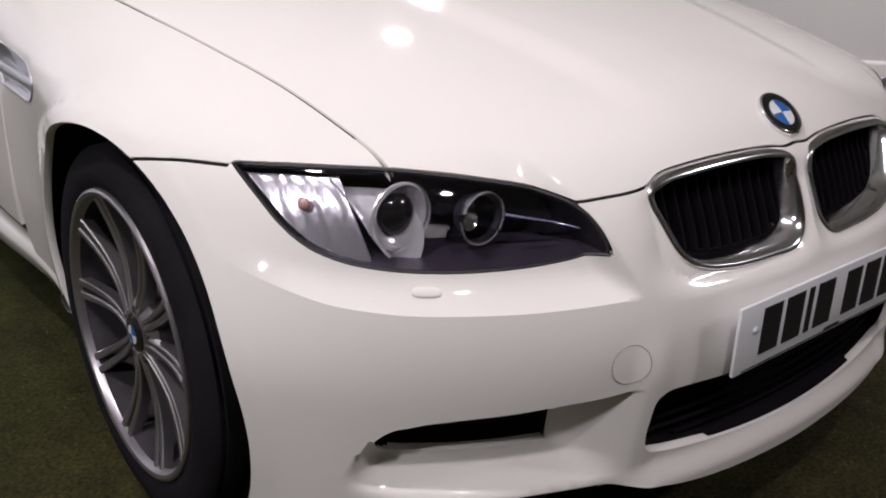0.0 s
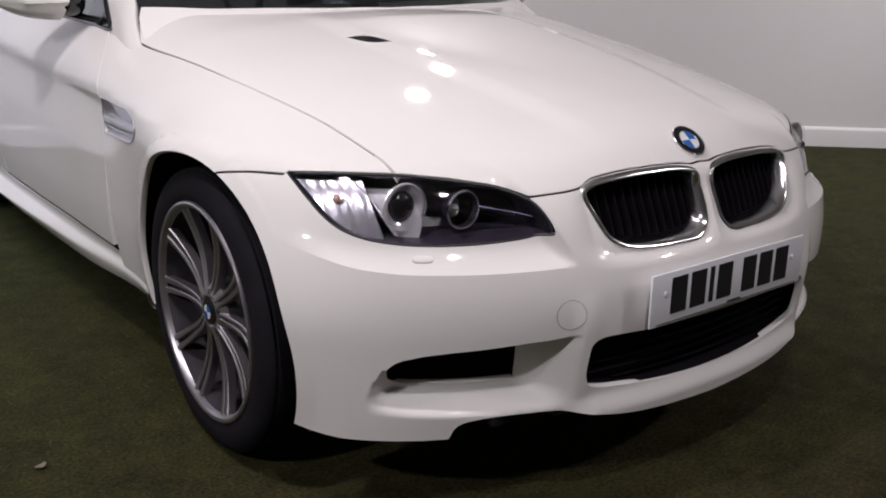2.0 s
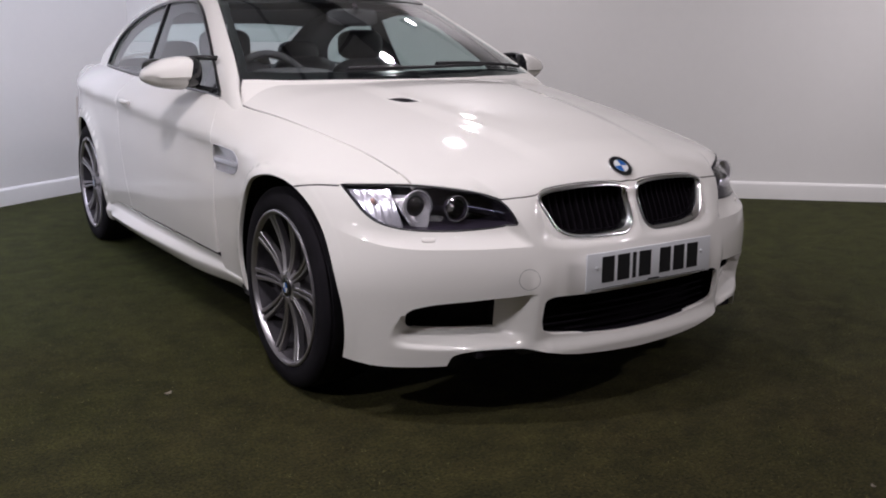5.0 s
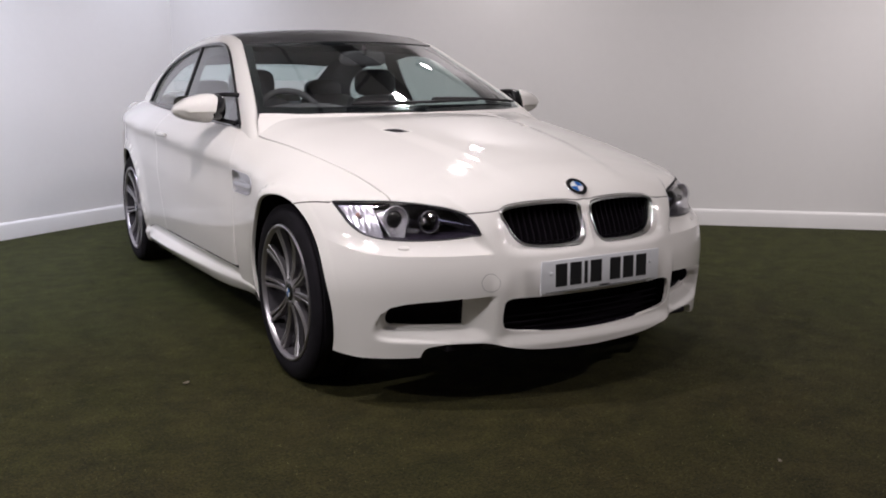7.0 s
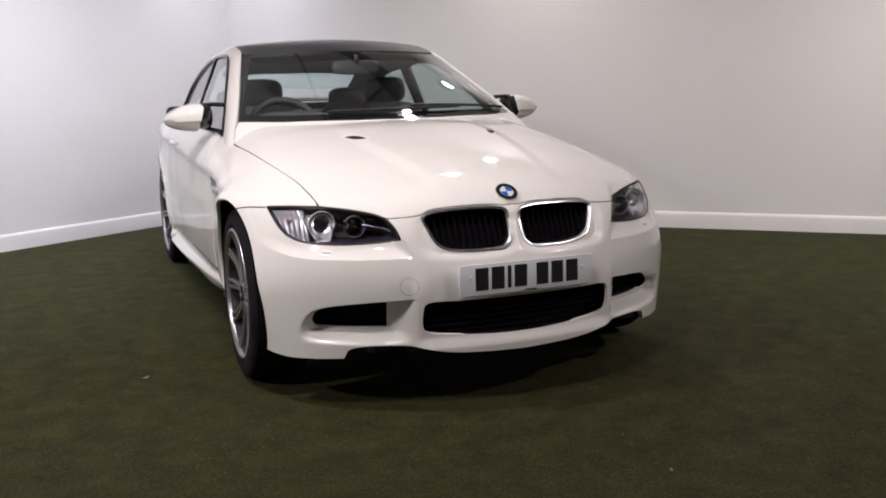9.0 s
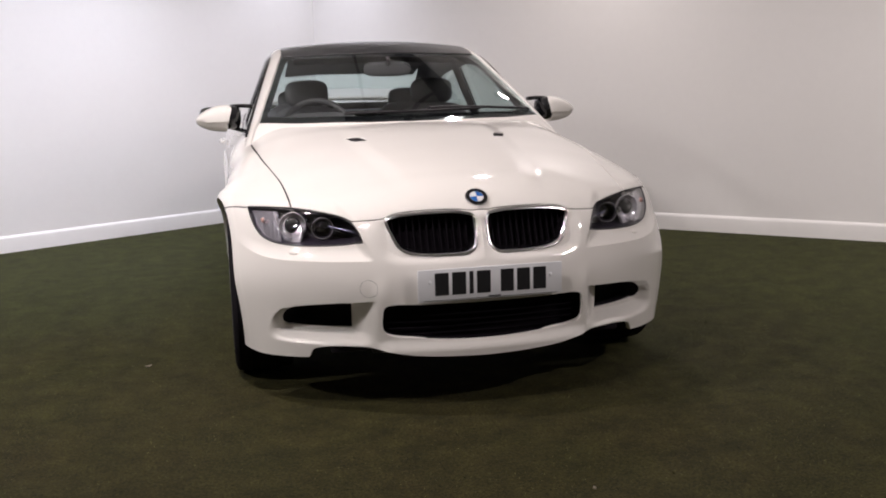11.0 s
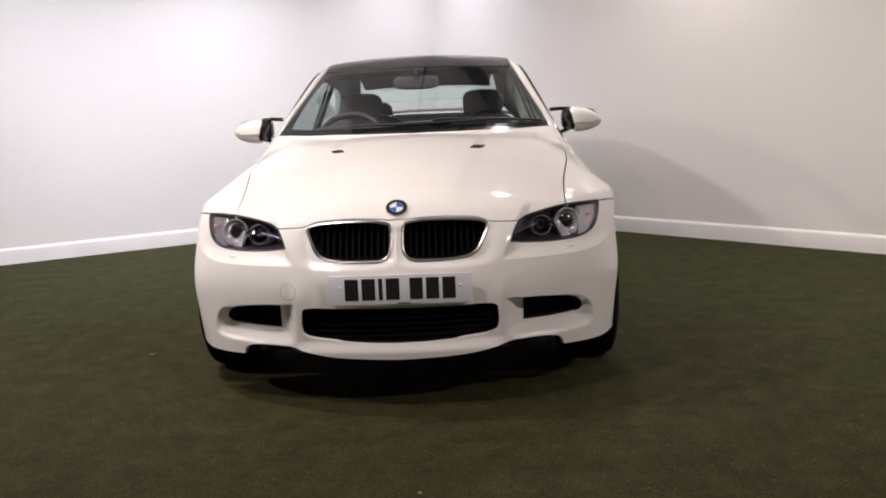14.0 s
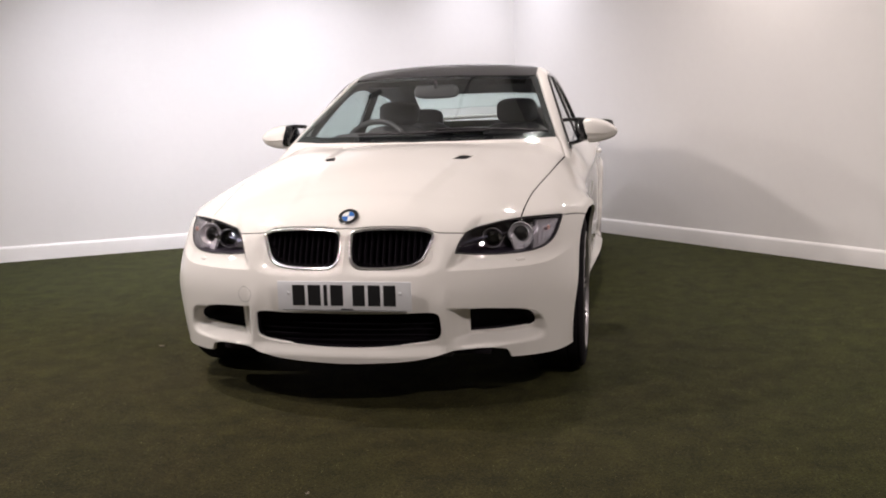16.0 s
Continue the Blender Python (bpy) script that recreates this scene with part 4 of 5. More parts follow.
    cal = box_bm((0.075, 0.10, 0.20), (-0.01, 0.145, 0.03), 0.02, 3)
    part("brake_caliper", bm_mesh(cal, "brake_caliper"), BARREL, w, "dark brake caliper")
    return w


first = build_wheel(car)
first.matrix_basis = pose(0.748, 0.014, 0.327) @ Matrix.Rotation(0.12, 4, "X")
for sg, yc, xo, turn in ((1, AXLE, 0.736, 0.5), (-1, 0.014, 0.748, 0.16), (-1, AXLE, 0.736, -0.3)):
    copy_thing(first, pose(sg * xo, yc, 0.327, 0, 0, 0 if sg > 0 else 180) @ Matrix.Rotation(turn, 4, "X"))

# ---- face of the car ----
def kidney_ring(by, dy):
    return on_front(grow(KIDNEY, by)) - (0, dy, 0)


for sg in (1, -1):
    rings = [kidney_ring(0.003, -0.012), kidney_ring(0.002, 0.001), kidney_ring(0.000, 0.004), kidney_ring(-0.004, 0.0055), kidney_ring(-0.008, 0.003), kidney_ring(-0.013, -0.012), kidney_ring(-0.018, -0.045)]
    kid = part("kidney_grille", rings_mesh("kidney_grille", rings, sign=sg, degrees=60), CHROME, car, "chrome kidney grille surround")
    inner = grow(KIDNEY, -0.0165)
    back = on_front(inner) + (0, 0.055, 0)
    part("grille_backing", rings_mesh("grille_backing", [on_front(inner) + (0, 0.03, 0), back], True, sign=sg), SLATS, kid)
    for k in range(12):
        xk = inner[:, 0].min() + 0.014 + k * (np.ptp(inner[:, 0]) - 0.028) / 11
        seg = [(a, b) for a, b in zip(inner, np.roll(inner, -1, 0)) if (a[0] - xk) * (b[0] - xk) <= 0 and a[0] != b[0]]
        zs = sorted(a[1] + (b[1] - a[1]) * (xk - a[0]) / (b[0] - a[0]) for a, b in seg)
        line = on_front(np.stack([np.full(8, xk), np.linspace(zs[0], zs[-1], 8)], 1)) + (0, 0.030, 0)
        v, f = [], []
        for p in line:
            v += [p + (-0.0022, 0, 0), p + (0.0022, 0, 0), p + (0.003, 0.03, 0), p + (-0.003, 0.03, 0)]
        for i in range(7):
            f += [(4 * i + j, 4 * i + (j + 1) % 4, 4 * i + 4 + (j + 1) % 4, 4 * i + 4 + j) for j in range(4)]
        v = np.array(v) * (sg, 1, 1)
        part("slat", mesh_of("slat", v.tolist(), f, False), SLATS, kid)

    # headlamp
    ol = grow(LAMP, -0.002)
    o3 = on_front(ol)
    cen = o3.mean(0)
    d1 = cen + (o3 - cen) * 0.96 + (-0.01, 0.05, 0)
    d2 = cen + (o3 - cen) * 0.90 + (-0.03, 0.10, 0.0)
    lamp_body = part("headlight", rings_mesh("headlight", [o3 + (0, 0.002, 0), d1, d2], True, sign=sg), BEZEL, car, "clear headlight with dark bezel and chrome reflectors")
    lens = part("lens", panel_mesh("lens", body, "front", [on_front(ol)], 0.02, 0.004, -0.001, sg), LENS, lamp_body, "clear lens")
    lens.visible_shadow = False
    part("seal", mirrored(sweep(on_front(grow(LAMP, 0.001)) + (0, 0.003, 0), 0.003, 6, True, "seal"), sg), BLACK, lamp_body)
    refl = ol[ol[:, 0] > 0.676]
    k = int(np.argmax(np.linalg.norm(np.roll(refl, -1, 0) - refl, axis=1)))
    refl = grow(np.roll(refl, -k - 1, 0), -0.002)
    part("indicator_reflector", panel_mesh("indicator_reflector", body, "front", [on_front(refl)], 0.01, 0.012, -0.012, sg), RIBBED, lamp_body, "ribbed chrome indicator reflector")
    # faceted chrome round the outer half of the main beam
    up_, dn_ = ol[(ol[:, 1] > 0.64) & (ol[:, 0] > 0.634) & (ol[:, 0] < 0.692)], ol[(ol[:, 1] < 0.64) & (ol[:, 0] > 0.638) & (ol[:, 0] < 0.668)]
    up_, dn_ = up_[np.argsort(-up_[:, 0])] - (0, 0.003), dn_[np.argsort(dn_[:, 0])] + (0, 0.004)
    inner_edge = outline([(0.634, 0.690), (0.624, 0.672), (0.619, 0.642), (0.624, 0.612), (0.634, 0.588)], 0.006, closed=False)
    part("main_reflector", panel_mesh("main_reflector", body, "front", [on_front(np.concatenate([up_, inner_edge, dn_]))], 0.010, 0.012, -0.036, sg), SILVER, lamp_body, "faceted chrome main reflector")
    # curved bright wall between the indicator and the main beam
    wq = outline([(0.693, 0.690), (0.684, 0.655), (0.673, 0.618), (0.662, 0.596)], 0.006, closed=False)
    w0 = on_front(wq)
    wn_ = grad(body, w0)
    rows = [w0 - wn_ * d + (o, 0, 0) for d, o in ((0.030, -0.002), (0.008, -0.001), (0.006, 0.0005), (0.008, 0.002), (0.020, 0.003))]
    nw = len(wq)
    wv_ = np.concatenate(rows) * (sg, 1, 1)
    wm = mesh_of("reflector_wall", wv_.tolist(), [(k * nw + i, k * nw + i + 1, (k + 1) * nw + i + 1, (k + 1) * nw + i) for k in range(4) for i in range(nw - 1)])
    part("reflector_wall", angle_smooth(wm, 40), SILVER, lamp_body)
    part("bulb", mirrored(soft_box("bulb", (0.014, 0.016, 0.018), (0.728, -0.382, 0.655), 2, 10), sg), AMBER, lamp_body, "amber bulb")
    for nm, (cx, cy, cz), r, dark in (("main_beam", (0.630, -0.474, 0.642), 0.046, 1), ("high_beam", (0.530, -0.526, 0.634), 0.037, 0)):
        if dark:
            prof = [(0.010, r + 0.001), (0.008, r), (0.008, r - 0.002), (0.014, r - 0.006), (0.018, r - 0.012), (0.020, r - 0.016), (0.034, r - 0.018)]
        else:
            prof = [(0.012, r + 0.001), (0.009, r), (0.009, r - 0.002), (0.016, r - 0.004), (0.028, r - 0.006), (0.038, r - 0.010)]
        tube = lathe(prof, 48, axis="y", name=nm)
        tube.transform(Matrix.Translation((cx, cy, cz)))
        unit = part(nm, mirrored(tube, sg), SILVER if dark else BEZEL, lamp_body)
        halo = sweep([(cx + r * math.cos(a), cy + (0.003 if dark else 0.006), cz + r * math.sin(a)) for a in np.linspace(0, 2 * math.pi, 48, endpoint=False)], 0.0019, 10, True, "halo_ring", up=(0, 1, 0))
        part("halo_ring", mirrored(halo, sg), CLEAR, unit, "clear halo ring")
        if dark:
            eye = soft_box("projector_lens", (0.058, 0.036, 0.060), (cx - 0.002, cy + 0.022, cz - 0.001), 2, 16)
            part("projector_lens", mirrored(eye, sg), GLOSSBLACK, unit, "dark glass projector")
        else:
            bowl = lathe([(0.016, r - 0.008), (0.03, r - 0.011), (0.045, r - 0.018), (0.052, 0.001)], 40, axis="y", name="bowl")
            bowl.transform(Matrix.Translation((cx, cy, cz)))
            part("bowl", mirrored(bowl, sg), DARKCHROME, unit)
    blade = on_front(np.stack([np.linspace(0.428, 0.512, 10), np.linspace(0.624, 0.643, 10)], 1)) + (0, 0.02, 0)
    part("light_blade", mirrored(sweep(blade, np.linspace(0.0014, 0.0036, 10), 8, False, "light_blade", 0.7), sg), BLADE, lamp_body)
    small = lathe([(0.0, 0.013), (0.004, 0.011), (0.02, 0.004), (0.022, 0.001)], 24, axis="y", name="side_bulb")
    small.transform(Matrix.Translation((0.566, -0.535, 0.642)))
    part("side_bulb", mirrored(small, sg), CHROME, lamp_body)

    # washer cover, intake cavity with bars
    wp = on_front(np.array([(0.634, 0.556)]))[0]
    wn = grad(body, wp[None])[0]
    wc = soft_box("washer_cover", (0.040, 0.008, 0.015), (0, 0, 0), 3.0, 12)
    wc.transform(Matrix.Translation(wp) @ Vector(wn).to_track_quat("-Y", "Z").to_matrix().to_4x4())
    part("washer_cover", mirrored(wc, sg), PAINT, car, "white headlight washer cover")
    ci = on_front(INTAKE)
    cc = ci.mean(0)
    part("side_intake", rings_mesh("side_intake", [ci - grad(body, ci) * 0.006, cc + (ci - cc) * (0.84, 1.0, 0.92) + (-0.03, 0.05, 0)], True, sign=sg), CAVITY, car, "dark side air intake")

# centre intake
mo = both(mouth3)[:-1]
mc = mo.mean(0)
mouth = part("centre_intake", rings_mesh("centre_intake", [mo + (0, 0.006, 0), mc + (mo - mc) * (0.99, 1, 0.97) + (0, 0.06, 0)], True), SLATS, car, "dark lower air intake with bars")
for z in (0.272, 0.294, 0.316, 0.338, 0.360):
    xm = 0.335 if z > 0.28 else 0.26
    line = on_front(np.stack([np.linspace(-xm, xm, 21), np.full(21, z)], 1)) + (0, 0.032, 0)
    part("intake_bar", sweep(line, 0.0035, 6, False, "intake_bar", 1.0), SLATS, mouth)

# towing eye cap
ta = np.linspace(0, 2 * math.pi, 60, endpoint=False)
cap_ring = on_front(np.stack([0.40 + 0.0285 * np.cos(ta), 0.444 + 0.0295 * np.sin(ta)], 1))
part("towing_cap", panel_mesh("towing_cap", body, "front", [cap_ring], 0.008, 0.003, 0.0008, sign=-1), PAINT, car, "round white towing eye cap")
part("cap_joint", mirrored(sweep(cap_ring + grad(body, cap_ring) * 0.0003, 0.0009, 6, True, "cap_joint"), -1), JOINT, car)

# number plate with plain bars in place of its characters
PX, PZ, PY = 0.010, 0.452, -0.752
plate = part("number_plate", bm_mesh(box_bm((0.508, 0.006, 0.111), (PX, PY, PZ), 0.0025, 2), "number_plate"), PLATE, car, "white number plate with black bars")
xx = PX - 0.196
for wd in (0.048, 0.048, 0.014, 0.048, -0.024, 0.046, 0.046, 0.046):
    if wd < 0:
        xx -= wd
        continue
    part("plate_bar", bm_mesh(box_bm((wd, 0.0016, 0.077), (xx + wd / 2, PY - 0.0034, PZ + 0.004), 0.0005, 1), "plate_bar"), PLATEBAR, plate)
    xx += wd + 0.012
part("maker_line", bm_mesh(box_bm((0.045, 0.0012, 0.004), (PX + 0.012, PY - 0.0033, PZ - 0.047)), "maker_line"), PLATEBAR, plate)
part("plate_edge_line", bm_mesh(box_bm((0.47, 0.0012, 0.0016), (PX, PY - 0.0033, PZ - 0.051)), "plate_edge_line"), PLATEBAR, plate)
for px in (-0.213, 0.213):
    s = lathe([(0, 0.006), (0.003, 0.005), (0.004, 0.001)], 20, axis="y", name="plate_screw")
    s.transform(Matrix.Translation((PX + px, PY - 0.003, PZ + 0.012)) @ Matrix.Rotation(math.pi, 4, "Z"))
    part("plate_screw", s, PLATE, plate)

# round badge on the hood
ep = on_front(np.array([(0.0, 0.7255)]))[0]
en = Vector(grad(body, ep[None])[0])
em = Matrix.Translation(ep + np.array(en) * 0.001) @ en.to_track_quat("Y", "Z").to_matrix().to_4x4()
em = em @ Matrix.Rotation(math.pi, 4, "Y")


def badge_piece(name, prof, mat, parent, n=48):
    me = lathe(prof, n, axis="y", name=name)
    me.transform(em)
    return part(name, me, mat, parent)


badge = badge_piece("badge", [(-0.006, 0.041), (0.003, 0.041), (0.005, 0.0395), (0.005, 0.038), (0.003, 0.0372)], CHROME, car)
badge["label"] = "round badge with blue and white quarters"
badge_piece("badge_ring", [(0.0035, 0.0385), (0.0045, 0.037), (0.005, 0.030), (0.0048, 0.0245)], GLOSSBLACK, badge)
badge_piece("badge_rim", [(0.0045, 0.0255), (0.0058, 0.0250), (0.0058, 0.0242), (0.0045, 0.0238)], CHROME, badge)
for k in range(4):
    bm = bmesh.new()
    c = bm.verts.new((0, 0.0062, 0))
    av = [bm.verts.new((0.0242 * math.cos(a), 0.0048, 0.0242 * math.sin(a))) for a in np.linspace(k * math.pi / 2, (k + 1) * math.pi / 2, 9)]
    for a, b in zip(av, av[1:]):
        bm.faces.new((c, b, a))
    bmesh.ops.transform(bm, matrix=em, verts=bm.verts)
    part("badge_quarter", bm, (WHITE, BLUE)[k % 2], badge)

# hood vents
for sg in (1, -1):
    vr = vent3.copy()
    vc = vr.mean(0)
    part("hood_vent", rings_mesh("hood_vent", [vr - (0, 0, 0.004), vc + (vr - vc) * 0.97 - (0, 0, 0.03)], True, sign=sg), BLACK, car, "black slotted hood vent")

# wipers and cowl
cw = outline([(0, 0.474), (0.3, 0.502), (0.5, 0.562), (0.66, 0.642), (0.715, 0.682), (0.70, 0.75), (0.5, 0.68), (0.3, 0.62), (0, 0.57)], 0.02, closed=False)
part("cowl", panel_mesh("cowl", body, "top", [both(on_top(cw))[:-1]], 0.03, 0.01, -0.018), BLACK, car)
for x0, x1, y0, y1 in ((-0.30, 0.36, 0.600, 0.630), (0.10, 0.64, 0.592, 0.735)):
    n = 14
    xs = np.linspace(x0, x1, n)
    ys = np.linspace(y0, y1, n) - 0.05 * np.sin(np.linspace(0, math.pi, n)) * (1 if x1 < 0.5 else 0.4)
    pts = on_top(np.stack([xs, ys], 1), cabin, 0.7) + (0, -0.006, 0.010)
    wiper = part("wiper", sweep(pts, np.linspace(0.008, 0.004, n), 8, False, "wiper"), BLACK, car, "black wiper arm")
    part("wiper_blade", sweep(pts + (0, 0.012, -0.004), 0.004, 6, False, "wiper_blade"), RUBBER, wiper)

# ---- inside ----
def seat(x, y, rear=False):
    w = 0.50 if not rear else 0.52
    back = soft_box("seat", (w, 0.15, 0.62), (0, 0, 0), 4, 16, 0.12)
    back.transform(Matrix.Translation((x, y, 0.715)) @ Matrix.Rotation(radians(-18), 4, "X"))
    s = part("seat", back, LEATHER, car, "dark leather seat")
    part("cushion", soft_box("cushion", (w, 0.50, 0.16), (x, y - 0.30, 0.47), 4, 14), LEATHER, s)
    part("headrest", soft_box("headrest", (0.25, 0.10, 0.155), (x, y + 0.15, 1.085 if not rear else 1.03), 3.2, 14), LEATHER, s)
    for q in (-0.06, 0.06):
        part("headrest_post", sweep([(x + q, y + 0.13, 0.98), (x + q, y + 0.145, 1.04), (x + q, y + 0.15, 1.09)], 0.006, 8, False, "headrest_post"), CHROME, s)


for x in (-0.37, 0.37):
    seat(x, 1.62)
    seat(x, 2.42, True)
dash_me = soft_box("dashboard", (1.36, 0.50, 0.34), (0, 0.90, 0.77), 5, 20)
part("dashboard", dash_me, TRIM, car, "black dashboard")
part("instrument_hood", soft_box("instrument_hood", (0.40, 0.22, 0.12), (-0.37, 0.98, 0.935), 3, 14), TRIM, car)
col = Matrix.Translation((-0.37, 1.17, 0.88)) @ Matrix.Rotation(radians(-24), 4, "X")
rimw = sweep([col @ Vector((0.185 * math.cos(a), 0, 0.185 * math.sin(a))) for a in np.linspace(0, 2 * math.pi, 48, endpoint=False)], 0.016, 10, True, "steering_wheel", up=tuple(col.to_3x3() @ Vector((0, 1, 0))))
sw = part("steering_wheel", rimw, LEATHER, car, "black leather steering wheel")
boss = soft_box("boss", (0.13, 0.06, 0.11), (0, 0, 0), 3, 12)
boss.transform(col)
part("boss", boss, TRIM, sw)
for a in (0, math.pi, -math.pi / 2):
    pts = [col @ Vector((r * math.cos(a), 0, r * math.sin(a))) for r in (0.05, 0.12, 0.18)]
    part("wheel_spoke", sweep(pts, 0.012, 8, False, "wheel_spoke", 1.0, tuple(col.to_3x3() @ Vector((0, 1, 0)))), TRIM, sw)
rv = soft_box("rear_view_mirror", (0.25, 0.05, 0.075), (0.0, 1.135, 1.205), 3.5, 14)
m_ = part("rear_view_mirror", rv, TRIM, car, "black rear view mirror")
part("mirror_stalk", sweep([(0.0, 1.12, 1.225), (0.0, 1.10, 1.25), (0.0, 1.115, 1.262)], 0.012, 8, False, "mirror_stalk"), TRIM, m_)
for sg in (1, -1):
    yy = np.linspace(0.72, 3.0, 40)
    lo = on_side(np.stack([yy, BELT(yy) - 0.02], 1)) - (0.05, 0, 0)
    hi_ = lo.copy()
    lo[:, 2] = 0.25
    v = np.concatenate([lo, hi_]) * (sg, 1, 1)
    part("door_card", mesh_of("door_card", v.tolist(), [(i, i + 1, 41 + i, 40 + i) for i in range(39)]), TRIM, car, "dark inner door lining")
part("cabin_floor", bm_mesh(box_bm((1.5, 2.4, 0.02), (0, 1.85, 0.30), 0.004), "cabin_floor"), TRIM, car)
part("rear_shelf", bm_mesh(box_bm((1.16, 0.55, 0.03), (0, 2.86, 0.945), 0.008), "rear_shelf"), TRIM, car)
hl = outline([(0, 1.22), (0.3, 1.275), (0.47, 1.40, 1), (0.46, 1.7), (0.45, 2.1), (0.44, 2.66, 1), (0, 2.70)], 0.03, closed=False)
part("headliner", panel_mesh("headliner", cabin, "top", [both(on_top(hl, cabin, 0.7))[:-1]], 0.06, 0.004, -0.062), TRIM, car)

# ---- the room ----
CORNER, LEFT, RIGHT = Vector((-0.05, 4.97)), Vector((-0.836, -0.548)), Vector((0.728, -0.686))
A = CORNER + LEFT * 9.0
B = CORNER + RIGHT * 8.0
ring = [CORNER, A, Vector((A.x, -7.5)), Vector((B.x, -7.5)), B]


def wall(name, a, b, z0, z1, thick, mat, label):
    """A slab from a to b whose room face lies on the line, thickness outwards."""
    d = (b - a).normalized()
    n = Vector((d.y, -d.x)) * thick
    v = [(*a, z0), (*b, z0), (*(b + n), z0), (*(a + n), z0), (*a, z1), (*b, z1), (*(b + n), z1), (*(a + n), z1)]
    me = mesh_of(name, v, [(0, 1, 5, 4), (1, 2, 6, 5), (2, 3, 7, 6), (3, 0, 4, 7), (4, 5, 6, 7), (3, 2, 1, 0)], False)
    ob = part(name, me, mat, None)
    return tagged(ob, label, "wall", kind="structure")


def skirting(a, b, n):
    """A board with a rounded-over top edge that catches the light."""
    prof = [(0.0003, 0.0), (0.018, 0.0), (0.018, 0.100), (0.0165, 0.107), (0.013, 0.1135), (0.008, 0.119), (0.0003, 0.1225)]
    v = [(*(p - n * d), z) for p in (a, b) for d, z in prof]
    k = len(prof)
    f = [(i, (i + 1) % k, k + (i + 1) % k, k + i) for i in range(k)] + [tuple(range(k))[::-1], tuple(range(k, 2 * k))]
    bm = bmesh.new()
    bm.from_mesh(mesh_of("baseboard", v, f, False))
    bmesh.ops.recalc_face_normals(bm, faces=bm.faces)
    ob = part("baseboard", bm_mesh(bm, "baseboard", 25), SKIRT, None)
    tagged(ob, "plain white painted skirting board along the wall", "skirting board", kind="structure")


for i, nm in enumerate(("wall_left", "wall_side_left", "wall_behind", "wall_side_right", "wall_right")):
    a, b = ring[i], ring[(i + 1) % 5]
    d = (b - a).normalized()
    wall(nm, a, b, 0, CEIL, 0.12, WALL, "smooth matt white painted showroom wall")
    n = Vector((d.y, -d.x))
    skirting(a, b, n)
me = mesh_of("ceiling", [(*p, z) for z in (CEIL, CEIL + 0.1) for p in ring], [(0, 1, 2, 3, 4), (9, 8, 7, 6, 5)] + [(i, (i + 1) % 5, (i + 1) % 5 + 5, i + 5) for i in range(5)], False)
tagged(part("ceiling", me, CEILMAT, None), "plain pale grey ceiling high above the showroom", "ceiling", kind="structure")

TURF = bpy.data.materials.new("turf")
TURF.use_nodes = True
nt = TURF.node_tree
bs = nt.nodes["Principled BSDF"]
bs.inputs["Roughness"].default_value = 0.9
bs.inputs["Specular IOR Level"].default_value = 0.2
tc = nt.nodes.new("ShaderNodeTexCoord")
nz = [nt.nodes.new("ShaderNodeTexNoise") for _ in range(3)]
for q, (sc_, dt, rough) in zip(nz, ((1.6, 8, 0.72), (7.5, 10, 0.82), (110, 4, 0.65))):
    q.inputs["Scale"].default_value, q.inputs["Detail"].default_value, q.inputs["Roughness"].default_value = sc_, dt, rough
    nt.links.new(tc.outputs["Object"], q.inputs["Vector"])
# trodden brown where people stand round the car's nose, greener out towards the walls
away = nt.nodes.new("ShaderNodeVectorMath")
away.operation = "DISTANCE"
away.inputs[1].default_value = (-0.6, -1.6, 0)
nt.links.new(tc.outputs["Object"], away.inputs[0])
tread = nt.nodes.new("ShaderNodeMapRange")
tread.inputs[1].default_value, tread.inputs[2].default_value = 1.2, 5.2
nt.links.new(away.outputs["Value"], tread.inputs[0])
worn_mix = nt.nodes.new("ShaderNodeMath")
worn_mix.operation = "MULTIPLY_ADD"
worn_mix.inputs[1].default_value = 0.9
nt.links.new(nz[0].outputs["Fac"], worn_mix.inputs[0])
nt.links.new(tread.outputs[0], worn_mix.inputs[2])
r1, r2, r3 = (nt.nodes.new("ShaderNodeValToRGB") for _ in range(3))
for r, c0, c1, lo_, hi_p in ((r1, (0.0320, 0.0275, 0.0095, 1), (0.0290, 0.0325, 0.0080, 1), 0.30, 1.0), (r2, (0.45, 0.47, 0.44, 1), (1.55, 1.52, 1.46, 1), 0.34, 0.66),
                             (r3, (0.32, 0.32, 0.32, 1), (1.68, 1.66, 1.62, 1), 0.32, 0.68)):
    r.color_ramp.elements[0].color, r.color_ramp.elements[1].color = c0, c1
    r.color_ramp.elements[0].position, r.color_ramp.elements[1].position = lo_, hi_p
nt.links.new(worn_mix.outputs[0], r1.inputs[0])
nt.links.new(nz[1].outputs["Fac"], r2.inputs[0])
nt.links.new(nz[2].outputs["Fac"], r3.inputs[0])
last = r1
for r in (r2, r3):
    mm = nt.nodes.new("ShaderNodeMix")
    mm.data_type, mm.blend_type = "RGBA", "MULTIPLY"
    mm.inputs[0].default_value = 1
    nt.links.new(last.outputs[0 if last is r1 else 2], mm.inputs[6])
    nt.links.new(r.outputs[0], mm.inputs[7])
    last = mm
nt.links.new(last.outputs[2], bs.inputs["Base Color"])
bp = nt.nodes.new("ShaderNodeBump")
bp.inputs["Strength"].default_value, bp.inputs["Distance"].default_value = 0.4, 0.006
nt.links.new(nz[2].outputs["Fac"], bp.inputs["Height"])
nt.links.new(bp.outputs[0], bs.inputs["Normal"])
